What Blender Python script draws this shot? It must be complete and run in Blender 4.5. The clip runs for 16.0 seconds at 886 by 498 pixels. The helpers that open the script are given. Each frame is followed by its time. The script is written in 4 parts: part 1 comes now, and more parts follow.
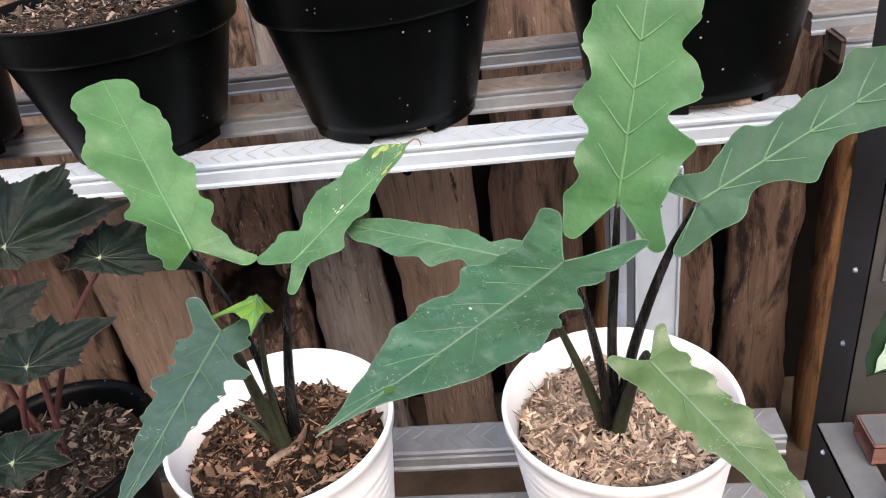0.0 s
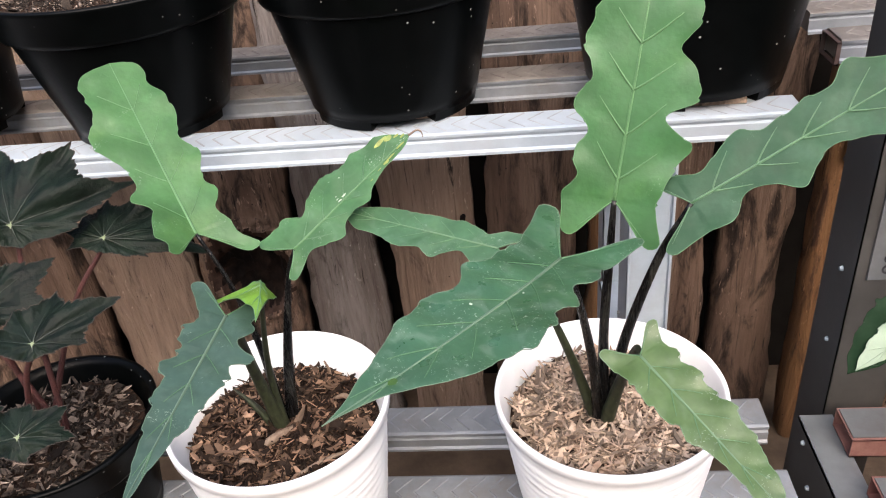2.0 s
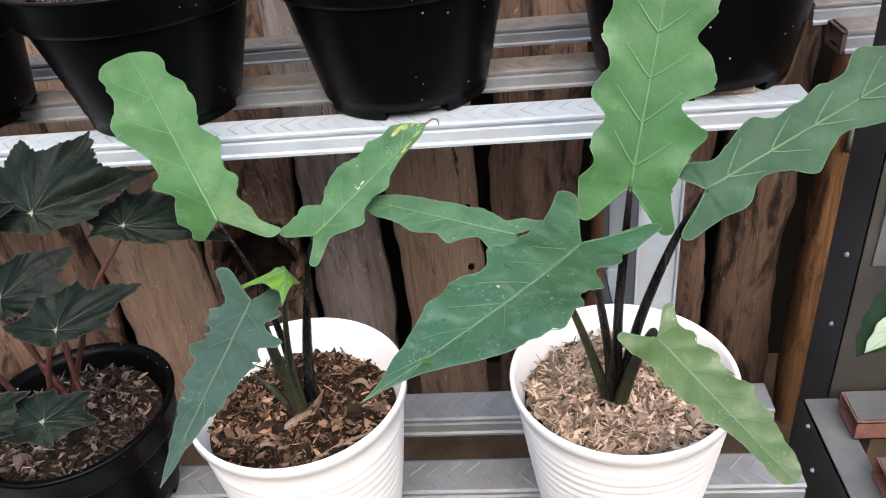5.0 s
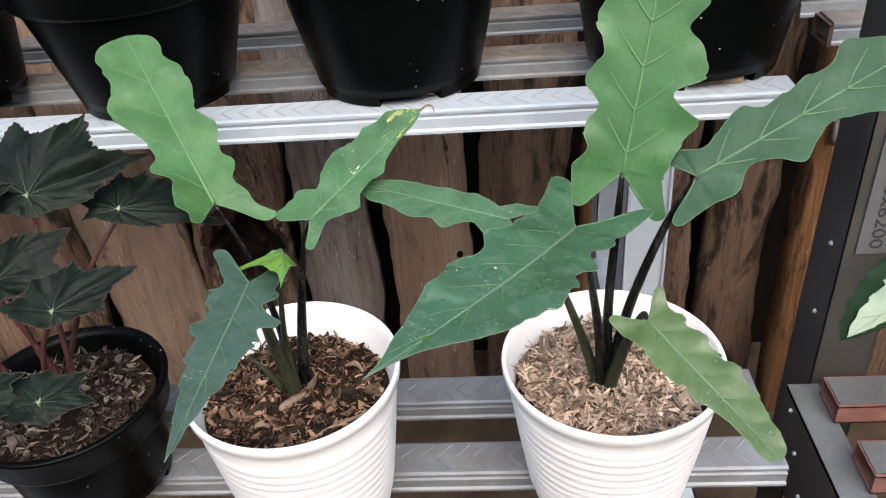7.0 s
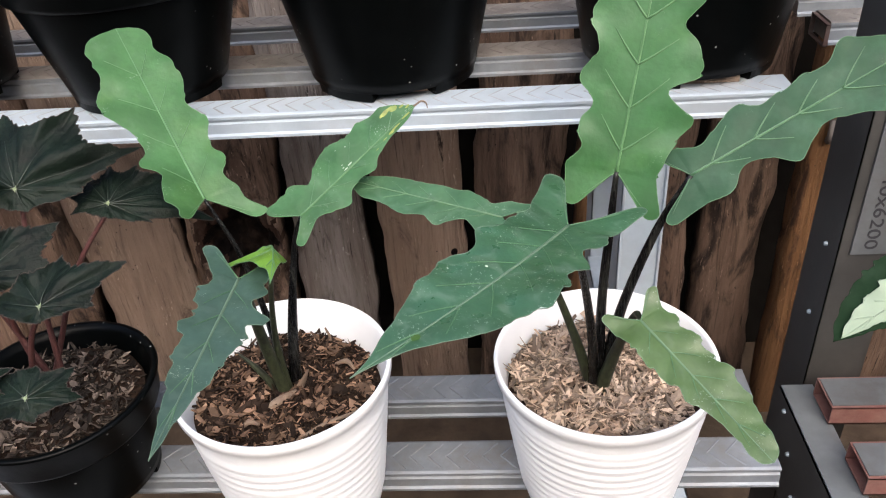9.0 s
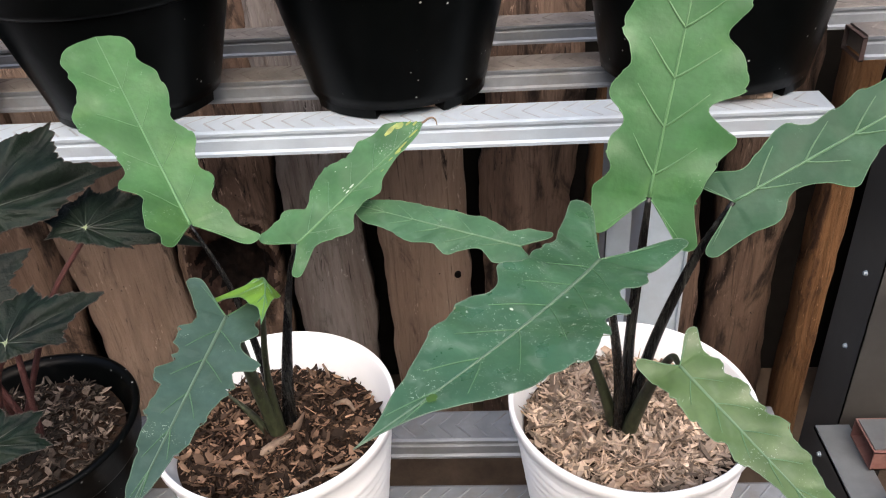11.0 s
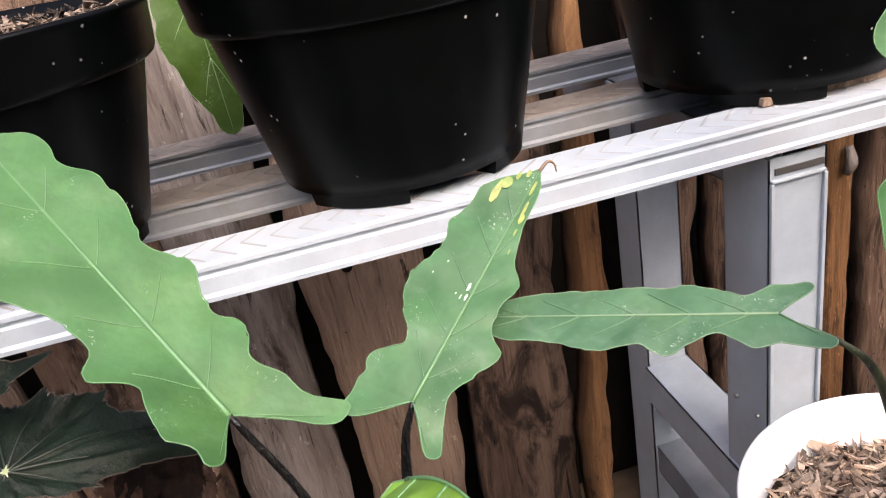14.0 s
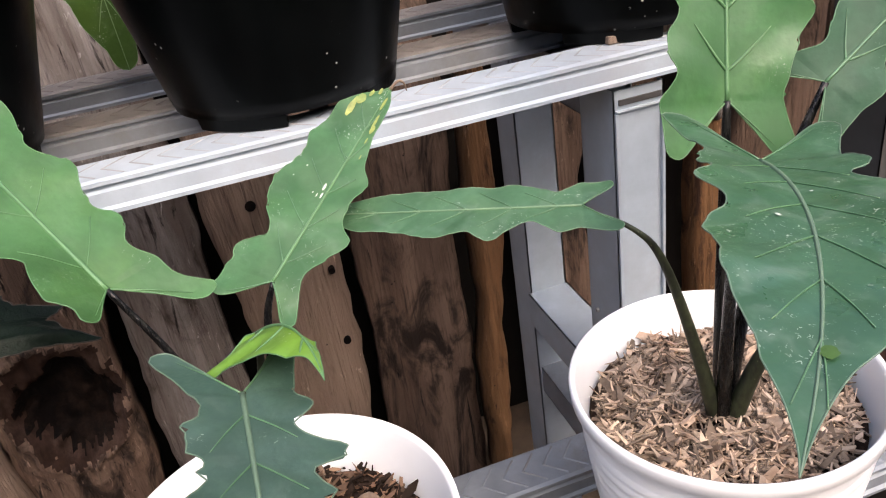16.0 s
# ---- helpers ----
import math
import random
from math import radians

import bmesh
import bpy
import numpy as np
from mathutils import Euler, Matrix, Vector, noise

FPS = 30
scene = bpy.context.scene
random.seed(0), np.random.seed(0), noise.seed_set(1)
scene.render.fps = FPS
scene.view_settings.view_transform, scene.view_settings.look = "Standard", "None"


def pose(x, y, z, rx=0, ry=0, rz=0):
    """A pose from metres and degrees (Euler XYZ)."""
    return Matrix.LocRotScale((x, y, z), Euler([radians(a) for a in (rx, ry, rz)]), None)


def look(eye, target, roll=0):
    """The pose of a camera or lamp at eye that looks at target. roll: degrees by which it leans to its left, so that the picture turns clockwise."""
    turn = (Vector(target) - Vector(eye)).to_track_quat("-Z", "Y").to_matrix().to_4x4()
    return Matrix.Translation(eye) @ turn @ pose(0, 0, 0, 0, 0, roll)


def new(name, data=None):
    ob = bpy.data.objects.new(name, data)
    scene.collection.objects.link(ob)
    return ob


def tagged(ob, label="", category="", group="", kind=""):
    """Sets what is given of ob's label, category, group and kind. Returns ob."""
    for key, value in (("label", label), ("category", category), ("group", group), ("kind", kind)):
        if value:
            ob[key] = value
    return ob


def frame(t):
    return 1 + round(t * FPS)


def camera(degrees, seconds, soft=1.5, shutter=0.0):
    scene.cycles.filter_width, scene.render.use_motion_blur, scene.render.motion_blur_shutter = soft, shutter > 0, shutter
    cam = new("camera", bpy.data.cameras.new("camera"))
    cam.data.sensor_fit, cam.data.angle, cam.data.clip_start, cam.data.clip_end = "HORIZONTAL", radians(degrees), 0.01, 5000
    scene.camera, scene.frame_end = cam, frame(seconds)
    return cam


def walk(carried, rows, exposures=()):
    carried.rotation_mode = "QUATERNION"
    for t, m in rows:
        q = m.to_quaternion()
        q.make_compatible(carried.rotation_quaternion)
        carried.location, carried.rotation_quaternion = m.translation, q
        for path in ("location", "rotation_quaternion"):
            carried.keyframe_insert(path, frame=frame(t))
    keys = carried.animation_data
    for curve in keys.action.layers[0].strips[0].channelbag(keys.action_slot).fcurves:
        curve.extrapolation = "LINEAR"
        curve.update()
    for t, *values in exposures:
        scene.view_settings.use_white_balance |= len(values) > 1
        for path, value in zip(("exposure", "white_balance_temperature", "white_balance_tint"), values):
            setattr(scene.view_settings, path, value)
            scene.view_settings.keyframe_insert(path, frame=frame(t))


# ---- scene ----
cam = camera(59.21, 16.0, soft=1.1)
PATH = [
    (0.0, 0.1083, -0.4914, 1.1713, 7.50, -30.41, -8.22),
    (0.5, 0.1051, -0.4855, 1.1799, 7.34, -31.09, -7.65),
    (1.0, 0.1131, -0.4841, 1.1825, 7.28, -31.77, -7.19),
    (1.5, 0.1125, -0.4925, 1.1832, 7.34, -31.80, -6.88),
    (2.0, 0.1039, -0.4989, 1.1897, 6.96, -32.21, -6.43),
    (2.5, 0.0966, -0.4987, 1.1934, 6.62, -32.07, -6.28),
    (3.0, 0.0889, -0.4991, 1.1932, 6.61, -32.69, -6.01),
    (3.5, 0.0909, -0.5034, 1.1995, 6.38, -32.59, -5.75),
    (4.0, 0.0879, -0.5045, 1.1921, 6.95, -32.64, -6.60),
    (6.5, 0.0820, -0.5255, 1.1968, 5.43, -33.24, -5.35),
    (7.0, 0.0771, -0.5239, 1.1954, 5.19, -33.62, -5.18),
    (7.5, 0.0769, -0.5249, 1.1981, 4.83, -33.95, -4.59),
    (8.0, 0.0785, -0.5218, 1.1955, 4.53, -34.32, -4.40),
    (10.5, 0.0804, -0.5160, 1.1774, 5.50, -32.83, -4.89),
    (11.0, 0.0651, -0.4603, 1.1682, 4.51, -32.73, -4.13),
    (11.5, 0.0558, -0.4389, 1.1746, 5.00, -31.48, -2.31),
    (12.0, 0.0076, -0.4294, 1.1795, 8.43, -29.05, -6.40),
    (12.5, -0.0500, -0.4232, 1.1301, 8.41, -26.96, -8.59),
    (13.0, -0.0513, -0.3555, 1.0986, 2.73, -27.86, -11.41),
    (13.5, -0.0696, -0.3020, 1.0897, -4.88, -27.78, -11.59),
    (14.0, -0.1054, -0.2503, 1.0605, -9.02, -24.96, -10.94),
    (14.5, -0.1273, -0.2485, 1.0457, -13.24, -25.27, -11.19),
    (15.0, -0.1324, -0.2797, 1.0400, -13.65, -26.65, -10.17),
    (15.5, -0.1125, -0.3024, 1.0375, -13.40, -26.54, -10.02),
    (16.0, -0.0861, -0.3278, 1.0517, -14.27, -28.56, -9.10),
]
walk(cam, [(t, Matrix.Translation((x, y, z)) @ Euler((0, 0, radians(yaw))).to_matrix().to_4x4()
            @ pose(0, 0, 0, 90 + pitch, 0, 0) @ pose(0, 0, 0, 0, 0, roll)) for t, x, y, z, yaw, pitch, roll in PATH],
     exposures=[(t, 1.53 + e, k, tint) for t, e, k, tint in (
         (0.0, 0.21, 6750, 16), (3.5, 0.15, 6650, 14), (8.0, -0.03, 6500, 12), (10.8, -0.04, 6700, 14), (11.5, -0.09, 6750, 14), (12.1, -0.03, 6700, 16),
         (12.5, 0.57, 6950, 19), (13.0, 0.44, 6800, 18), (13.5, 0.36, 7000, 19), (14.0, 0.43, 7000, 20), (15.0, 0.50, 7050, 20), (16.0, 0.12, 6850, 18))])

# ---- light ----
world = bpy.data.worlds.new("world")
scene.world = world
world.use_nodes = True
wn = world.node_tree.nodes
sky = wn.new("ShaderNodeTexSky")
sky.sky_type, sky.sun_disc = "NISHITA", False
sky.sun_elevation, sky.sun_rotation = radians(44), radians(167)
sky.air_density, sky.dust_density, sky.ozone_density = 1.0, 4.0, 1.0
wn["Background"].inputs["Strength"].default_value = 0.15
world.node_tree.links.new(sky.outputs[0], wn["Background"].inputs["Color"])
sun = new("sun", bpy.data.lights.new("sun", "SUN"))
sun.data.energy, sun.data.angle, sun.data.color = 1.2, radians(75), (1.0, 0.965, 0.93)
sun.matrix_world = look((0.35, -1.45, 2.45), (0, 0.2, 0.8))


# ---- materials ----
def material(name, colour, rough=0.5, metal=0.0, vary=0.25, scale=40.0, stretch=(1, 1, 1), bump=0.2, bump_scale=200.0,
             second=None, spots=None, spot_scale=300.0, spot_size=0.72, each=0.0, coat=0.0, through_light=0.0, spec=0.5):
    """A node material: base colour varied at two scales, a second colour in patches, fine specks and a bump."""
    m = bpy.data.materials.new(name)
    m.use_nodes = True
    n, l = m.node_tree.nodes, m.node_tree.links
    b = n["Principled BSDF"]
    b.inputs["Roughness"].default_value, b.inputs["Metallic"].default_value = rough, metal
    b.inputs["Coat Weight"].default_value = coat
    b.inputs["Specular IOR Level"].default_value = spec
    tc = n.new("ShaderNodeTexCoord")
    mp = n.new("ShaderNodeMapping")
    mp.inputs["Scale"].default_value = stretch
    l.new(tc.outputs["Object"], mp.inputs["Vector"])
    oi = n.new("ShaderNodeObjectInfo")
    shift = n.new("ShaderNodeVectorMath")
    shift.operation = "MULTIPLY_ADD"
    l.new(oi.outputs["Random"], shift.inputs[0])
    shift.inputs[1].default_value = (7.0, 11.0, 5.0)
    l.new(mp.outputs[0], shift.inputs[2])

    def noise_node(s, detail=5.0, rough_=0.6):
        t = n.new("ShaderNodeTexNoise")
        t.inputs["Scale"].default_value, t.inputs["Detail"].default_value = s, detail
        t.inputs["Roughness"].default_value = rough_
        l.new(shift.outputs[0], t.inputs["Vector"])
        return t.outputs["Fac"]

    def mix(fac, a, c):
        x = n.new("ShaderNodeMix")
        x.data_type = "RGBA"
        for sock, val in ((x.inputs[0], fac), (x.inputs[6], a), (x.inputs[7], c)):
            if isinstance(val, (tuple, list)):
                sock.default_value = (*val, 1) if len(val) == 3 else val
            elif isinstance(val, float):
                sock.default_value = val
            else:
                l.new(val, sock)
        return x.outputs[2]

    def ramp(fac, lo, hi):
        r = n.new("ShaderNodeMapRange")
        r.inputs[1].default_value, r.inputs[2].default_value = lo, hi
        l.new(fac, r.inputs[0])
        return r.outputs[0]

    dark = tuple(c * (1 - vary) for c in colour)
    light = tuple(min(1, c * (1 + vary)) for c in colour)
    col = mix(ramp(noise_node(scale), 0.3, 0.7), dark, light)
    if second:
        col = mix(ramp(noise_node(scale * 0.35, 8.0, 0.7), 0.48, 0.66), col, second)
    col = mix(ramp(noise_node(scale * 6), 0.2, 0.9), col, mix(0.5, col, dark))
    if spots:
        v = n.new("ShaderNodeTexVoronoi")
        v.inputs["Scale"].default_value = spot_scale
        l.new(shift.outputs[0], v.inputs["Vector"])
        near = ramp(v.outputs["Distance"], 0.12, 0.06)
        sel = ramp(noise_node(spot_scale * 0.25), spot_size, spot_size + 0.05)
        mul = n.new("ShaderNodeMath")
        mul.operation = "MULTIPLY"
        l.new(near, mul.inputs[0])
        l.new(sel, mul.inputs[1])
        col = mix(mul.outputs[0], col, spots)
    if each:
        hsv = n.new("ShaderNodeHueSaturation")
        rr = n.new("ShaderNodeMapRange")
        rr.inputs[3].default_value, rr.inputs[4].default_value = 1 - each, 1 + each
        l.new(oi.outputs["Random"], rr.inputs[0])
        l.new(rr.outputs[0], hsv.inputs["Value"])
        l.new(col, hsv.inputs["Color"])
        col = hsv.outputs[0]
    l.new(col, b.inputs["Base Color"])
    rg = n.new("ShaderNodeMapRange")
    rg.inputs[3].default_value, rg.inputs[4].default_value = max(0.02, rough - 0.12), min(1, rough + 0.12)
    l.new(noise_node(scale * 2), rg.inputs[0])
    l.new(rg.outputs[0], b.inputs["Roughness"])
    bp = n.new("ShaderNodeBump")
    bp.inputs["Strength"].default_value, bp.inputs["Distance"].default_value = bump, 0.002
    l.new(noise_node(bump_scale), bp.inputs["Height"])
    l.new(bp.outputs[0], b.inputs["Normal"])
    if through_light:
        tr = n.new("ShaderNodeBsdfTranslucent")
        l.new(col, tr.inputs["Color"])
        mx = n.new("ShaderNodeMixShader")
        mx.inputs[0].default_value = through_light
        l.new(b.outputs[0], mx.inputs[1])
        l.new(tr.outputs[0], mx.inputs[2])
        l.new(mx.outputs[0], n["Material Output"].inputs["Surface"])
    return m


def leaf_material(name, colour, rough=0.42, spec=0.5, dust=0.5):
    """A leaf blade: blotches, fine mottling, patches of pale dust specks and scratches, uneven gloss and puckering."""
    m = bpy.data.materials.new(name)
    m.use_nodes = True
    n, l = m.node_tree.nodes, m.node_tree.links
    b = n["Principled BSDF"]
    b.inputs["Specular IOR Level"].default_value = spec
    tc, oi, shift = n.new("ShaderNodeTexCoord"), n.new("ShaderNodeObjectInfo"), n.new("ShaderNodeVectorMath")
    shift.operation = "MULTIPLY_ADD"
    shift.inputs[1].default_value = (7.0, 11.0, 5.0)
    l.new(oi.outputs["Random"], shift.inputs[0])
    l.new(tc.outputs["Object"], shift.inputs[2])

    def fleck(scale, lo, hi, detail=4.0, distort=0.0):
        t, r = n.new("ShaderNodeTexNoise"), n.new("ShaderNodeMapRange")
        t.inputs["Scale"].default_value, t.inputs["Detail"].default_value, t.inputs["Distortion"].default_value = scale, detail, distort
        r.interpolation_type = "SMOOTHSTEP"
        r.inputs[1].default_value, r.inputs[2].default_value = lo, hi
        l.new(shift.outputs[0], t.inputs["Vector"])
        l.new(t.outputs["Fac"], r.inputs[0])
        return r.outputs[0]

    def mix(fac, a, c):
        x = n.new("ShaderNodeMix")
        x.data_type = "RGBA"
        l.new(fac, x.inputs[0])
        for sock, val in ((x.inputs[6], a), (x.inputs[7], c)):
            if isinstance(val, tuple):
                sock.default_value = (*val, 1)
            else:
                l.new(val, sock)
        return x.outputs[2]

    def times(a, c):
        x = n.new("ShaderNodeMath")
        x.operation = "MULTIPLY"
        l.new(a, x.inputs[0])
        if isinstance(c, float):
            x.inputs[1].default_value = c
        else:
            l.new(c, x.inputs[1])
        return x.outputs[0]

    dark = tuple(0.74 * c for c in colour)
    pale = tuple(min(1.0, 1.16 * c + 0.012) for c in colour)
    yellow = (colour[0] * 1.35, colour[1] * 1.1, colour[2] * 0.8)
    col = mix(fleck(26, 0.32, 0.68), dark, colour)
    col = mix(times(fleck(38, 0.45, 0.75, 6.0), 0.7), col, pale)
    col = mix(times(fleck(17, 0.55, 0.75), 0.45), col, yellow)
    col = mix(times(fleck(240, 0.35, 0.75, 3.0), 0.4), col, dark)
    patch = fleck(42, 0.62 - 0.2 * dust, 0.78 - 0.2 * dust, 3.0)
    speck = fleck(620, 0.66, 0.71, 1.0, 1.2)
    col = mix(times(times(patch, speck), 0.75), col, (0.36, 0.44, 0.35))
    film = times(fleck(75, 0.52, 0.72, 7.0, 0.6), 0.16 * dust)
    col = mix(film, col, (0.30, 0.37, 0.31))
    l.new(col, b.inputs["Base Color"])
    rg = n.new("ShaderNodeMapRange")
    rg.inputs[3].default_value, rg.inputs[4].default_value = rough - 0.10, rough + 0.16
    l.new(fleck(60, 0.3, 0.7), rg.inputs[0])
    l.new(rg.outputs[0], b.inputs["Roughness"])
    prev = None
    for scale, strength, deep in ((45, 0.22, 0.004), (240, 0.14, 0.001)):
        bp = n.new("ShaderNodeBump")
        bp.inputs["Strength"].default_value, bp.inputs["Distance"].default_value = strength, deep
        l.new(fleck(scale, 0.0, 1.0), bp.inputs["Height"])
        if prev:
            l.new(prev, bp.inputs["Normal"])
        prev = bp.outputs[0]
    l.new(prev, b.inputs["Normal"])
    tr, mx = n.new("ShaderNodeBsdfTranslucent"), n.new("ShaderNodeMixShader")
    l.new(col, tr.inputs["Color"])
    mx.inputs[0].default_value = 0.18
    l.new(b.outputs[0], mx.inputs[1])
    l.new(tr.outputs[0], mx.inputs[2])
    l.new(mx.outputs[0], n["Material Output"].inputs["Surface"])
    return m


ZINC = material("galvanised_steel", (0.392, 0.457, 0.502), 0.45, 0.12, vary=0.14, scale=22, bump=0.05, second=(0.37, 0.395, 0.42))
ZINC_GROOVE = material("dusty_embossing", (0.36, 0.385, 0.40), 0.6, 0.1, vary=0.3, scale=30, bump=0.1, second=(0.27, 0.265, 0.255))
# weathered zinc, its colour also lowered for shade around pots and shelf
ZINC_DIRTY_DIM = material("weathered_dimmed_steel", (0.245, 0.27, 0.295), 0.55, 0.3, vary=0.22, scale=26, bump=0.08, second=(0.20, 0.19, 0.18))
# darker copy of the zinc that carries the shade of side faces
ZINC_DARK = material("shaded_steel", (0.082, 0.080, 0.076), 0.5, 0.4, vary=0.25, scale=12, bump=0.05)
# brown dust, with the shade behind the pots mixed into the colour
ZINC_DUSTY_DIM = material("dusty_dimmed_steel", (0.185, 0.172, 0.156), 0.65, 0.15, vary=0.35, scale=30, bump=0.15, second=(0.115, 0.095, 0.078))
# paler blue copy for front and top faces that catch more light
ZINC_DULL = material("lit_face_steel", (0.15, 0.165, 0.17), 0.45, 0.3, vary=0.25, scale=18, bump=0.05, second=(0.11, 0.105, 0.10))
RED_STEEL = material("red_painted_steel", (0.20, 0.085, 0.07), 0.5, 0.1, vary=0.25, scale=30, second=(0.28, 0.17, 0.14))
RED_DARK = material("faded_brown_steel", (0.075, 0.045, 0.038), 0.6, 0.1, vary=0.3, scale=30, second=(0.13, 0.11, 0.10))
WHITE = material("white_plastic", (0.88, 0.895, 0.89), 0.35, vary=0.03, scale=18, bump=0.02, spots=(0.45, 0.42, 0.38), spot_scale=90, spot_size=0.7)
BLACK = material("black_plastic", (0.0013, 0.0018, 0.0019), 0.34, vary=0.3, scale=30, bump=0.06, bump_scale=120,
                 spots=(0.30, 0.31, 0.29), spot_scale=92, spot_size=0.515, spec=0.09)
def wood_material(name, pale, mid, dark, bark=0.5, each=0.18):
    """Rough sawn slab: long grain at three scales, cracks, stains and strips of dark bark."""
    m = bpy.data.materials.new(name)
    m.use_nodes = True
    n, l = m.node_tree.nodes, m.node_tree.links
    b = n["Principled BSDF"]
    b.inputs["Roughness"].default_value, b.inputs["Specular IOR Level"].default_value = 0.8, 0.25
    tc, oi = n.new("ShaderNodeTexCoord"), n.new("ShaderNodeObjectInfo")
    shift = n.new("ShaderNodeVectorMath")
    shift.operation = "MULTIPLY_ADD"
    l.new(oi.outputs["Random"], shift.inputs[0])
    shift.inputs[1].default_value = (17.0, 9.0, 23.0)
    l.new(tc.outputs["Object"], shift.inputs[2])

    def grain(scale, z, detail=6.0, distort=0.0):
        mp, t = n.new("ShaderNodeMapping"), n.new("ShaderNodeTexNoise")
        mp.inputs["Scale"].default_value = (1, 1, z)
        t.inputs["Scale"].default_value, t.inputs["Detail"].default_value = scale, detail
        t.inputs["Roughness"].default_value, t.inputs["Distortion"].default_value = 0.65, distort
        l.new(shift.outputs[0], mp.inputs["Vector"])
        l.new(mp.outputs[0], t.inputs["Vector"])
        return t.outputs["Fac"]

    def ramp(fac, lo, hi):
        r = n.new("ShaderNodeMapRange")
        r.interpolation_type = "SMOOTHSTEP"
        r.inputs[1].default_value, r.inputs[2].default_value = lo, hi
        l.new(fac, r.inputs[0])
        return r.outputs[0]

    def mix(fac, a, c):
        x = n.new("ShaderNodeMix")
        x.data_type = "RGBA"
        l.new(fac, x.inputs[0])
        for sock, val in ((x.inputs[6], a), (x.inputs[7], c)):
            if isinstance(val, tuple):
                sock.default_value = (*val, 1)
            else:
                l.new(val, sock)
        return x.outputs[2]

    broad, fine, hair = grain(11, 0.16, 6, 0.6), grain(55, 0.05, 6, 0.8), grain(260, 0.03, 3)
    col = mix(ramp(broad, 0.35, 0.65), mid, pale)
    col = mix(ramp(fine, 0.50, 0.72), col, mid)
    stain = grain(16, 0.35, 9, 1.2)
    col = mix(ramp(stain, 0.60 - 0.16 * bark, 0.78 - 0.16 * bark), col, dark)
    strip = grain(42, 0.12, 8, 1.5)
    col = mix(ramp(strip, 0.66 - 0.08 * bark, 0.74 - 0.08 * bark), col, tuple(0.35 * c for c in dark))
    col = mix(ramp(hair, 0.54, 0.82), col, dark)
    pit, gate = n.new("ShaderNodeTexVoronoi"), n.new("ShaderNodeMath")
    pit.inputs["Scale"].default_value = 95
    gate.operation = "MULTIPLY"
    l.new(shift.outputs[0], pit.inputs["Vector"])
    l.new(ramp(pit.outputs["Distance"], 0.17, 0.07), gate.inputs[0])
    l.new(ramp(grain(23, 0.7, 3), 0.58, 0.64), gate.inputs[1])
    col = mix(gate.outputs[0], col, tuple(0.3 * c for c in dark))
    flake, sparse = grain(150, 0.22, 4, 1.0), n.new("ShaderNodeMath")      # pale weathered flakes and mould
    sparse.operation = "MULTIPLY"
    l.new(ramp(flake, 0.60, 0.70), sparse.inputs[0])
    l.new(ramp(grain(9, 0.4, 4, 0.5), 0.46, 0.62), sparse.inputs[1])
    col = mix(sparse.outputs[0], col, tuple(min(1.0, 1.45 * c + 0.04) for c in pale))
    hsv, rr = n.new("ShaderNodeHueSaturation"), n.new("ShaderNodeMapRange")
    rr.inputs[3].default_value, rr.inputs[4].default_value = 1 - each, 1 + each
    l.new(oi.outputs["Random"], rr.inputs[0])
    l.new(rr.outputs[0], hsv.inputs["Value"])
    l.new(col, hsv.inputs["Color"])
    l.new(hsv.outputs[0], b.inputs["Base Color"])
    add = n.new("ShaderNodeMath")
    add.operation = "ADD"
    l.new(fine, add.inputs[0])
    l.new(strip, add.inputs[1])
    bp = n.new("ShaderNodeBump")
    bp.inputs["Strength"].default_value, bp.inputs["Distance"].default_value = 1.0, 0.009
    l.new(add.outputs[0], bp.inputs["Height"])
    l.new(bp.outputs[0], b.inputs["Normal"])
    return m


WOOD = wood_material("slab_wood", (0.235, 0.158, 0.113), (0.122, 0.078, 0.056), (0.024, 0.015, 0.011), 0.8)
WOOD_PALE = wood_material("pale_slab_wood", (0.30, 0.220, 0.163), (0.205, 0.142, 0.103), (0.06, 0.038, 0.027), 0.2, 0.1)
WOOD_GREY = wood_material("grey_weathered_slab", (0.28, 0.255, 0.235), (0.12, 0.095, 0.08), (0.04, 0.028, 0.02), 0.6)
WOOD_ORANGE = wood_material("orange_slab_wood", (0.24, 0.125, 0.055), (0.16, 0.08, 0.035), (0.035, 0.016, 0.009), 0.5, 0.1)
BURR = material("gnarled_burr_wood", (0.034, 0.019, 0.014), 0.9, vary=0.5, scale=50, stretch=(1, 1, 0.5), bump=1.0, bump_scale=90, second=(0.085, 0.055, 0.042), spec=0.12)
# near-black puts the recess shade of knot and nail holes into the colour
HOLLOW = material("hollow_shade", (0.004, 0.0026, 0.0022), 0.95, vary=0.5, scale=60, bump=1.0, bump_scale=120, second=(0.022, 0.013, 0.009), spec=0.12)
# near-black colour that holds the shade seen through the fence gaps
DARK = material("gap_shade", (0.008, 0.007, 0.006), 0.9, vary=0.3, spec=0.12)
EARTH = material("bare_earth", (0.09, 0.065, 0.045), 0.95, vary=0.35, scale=14, bump=1.0, bump_scale=60, spec=0.12)
SOIL = material("potting_soil", (0.030, 0.018, 0.012), 0.95, vary=0.5, scale=90, bump=1.0, bump_scale=300, spec=0.12)
CHIP_PALE = material("pale_wood_chips", (0.42, 0.322, 0.24), 0.75, vary=0.3, scale=90, second=(0.24, 0.155, 0.105), spec=0.12)
CHIP_DARK = material("damp_wood_chips", (0.135, 0.085, 0.055), 0.8, vary=0.45, scale=60, second=(0.08, 0.045, 0.03), spec=0.12)
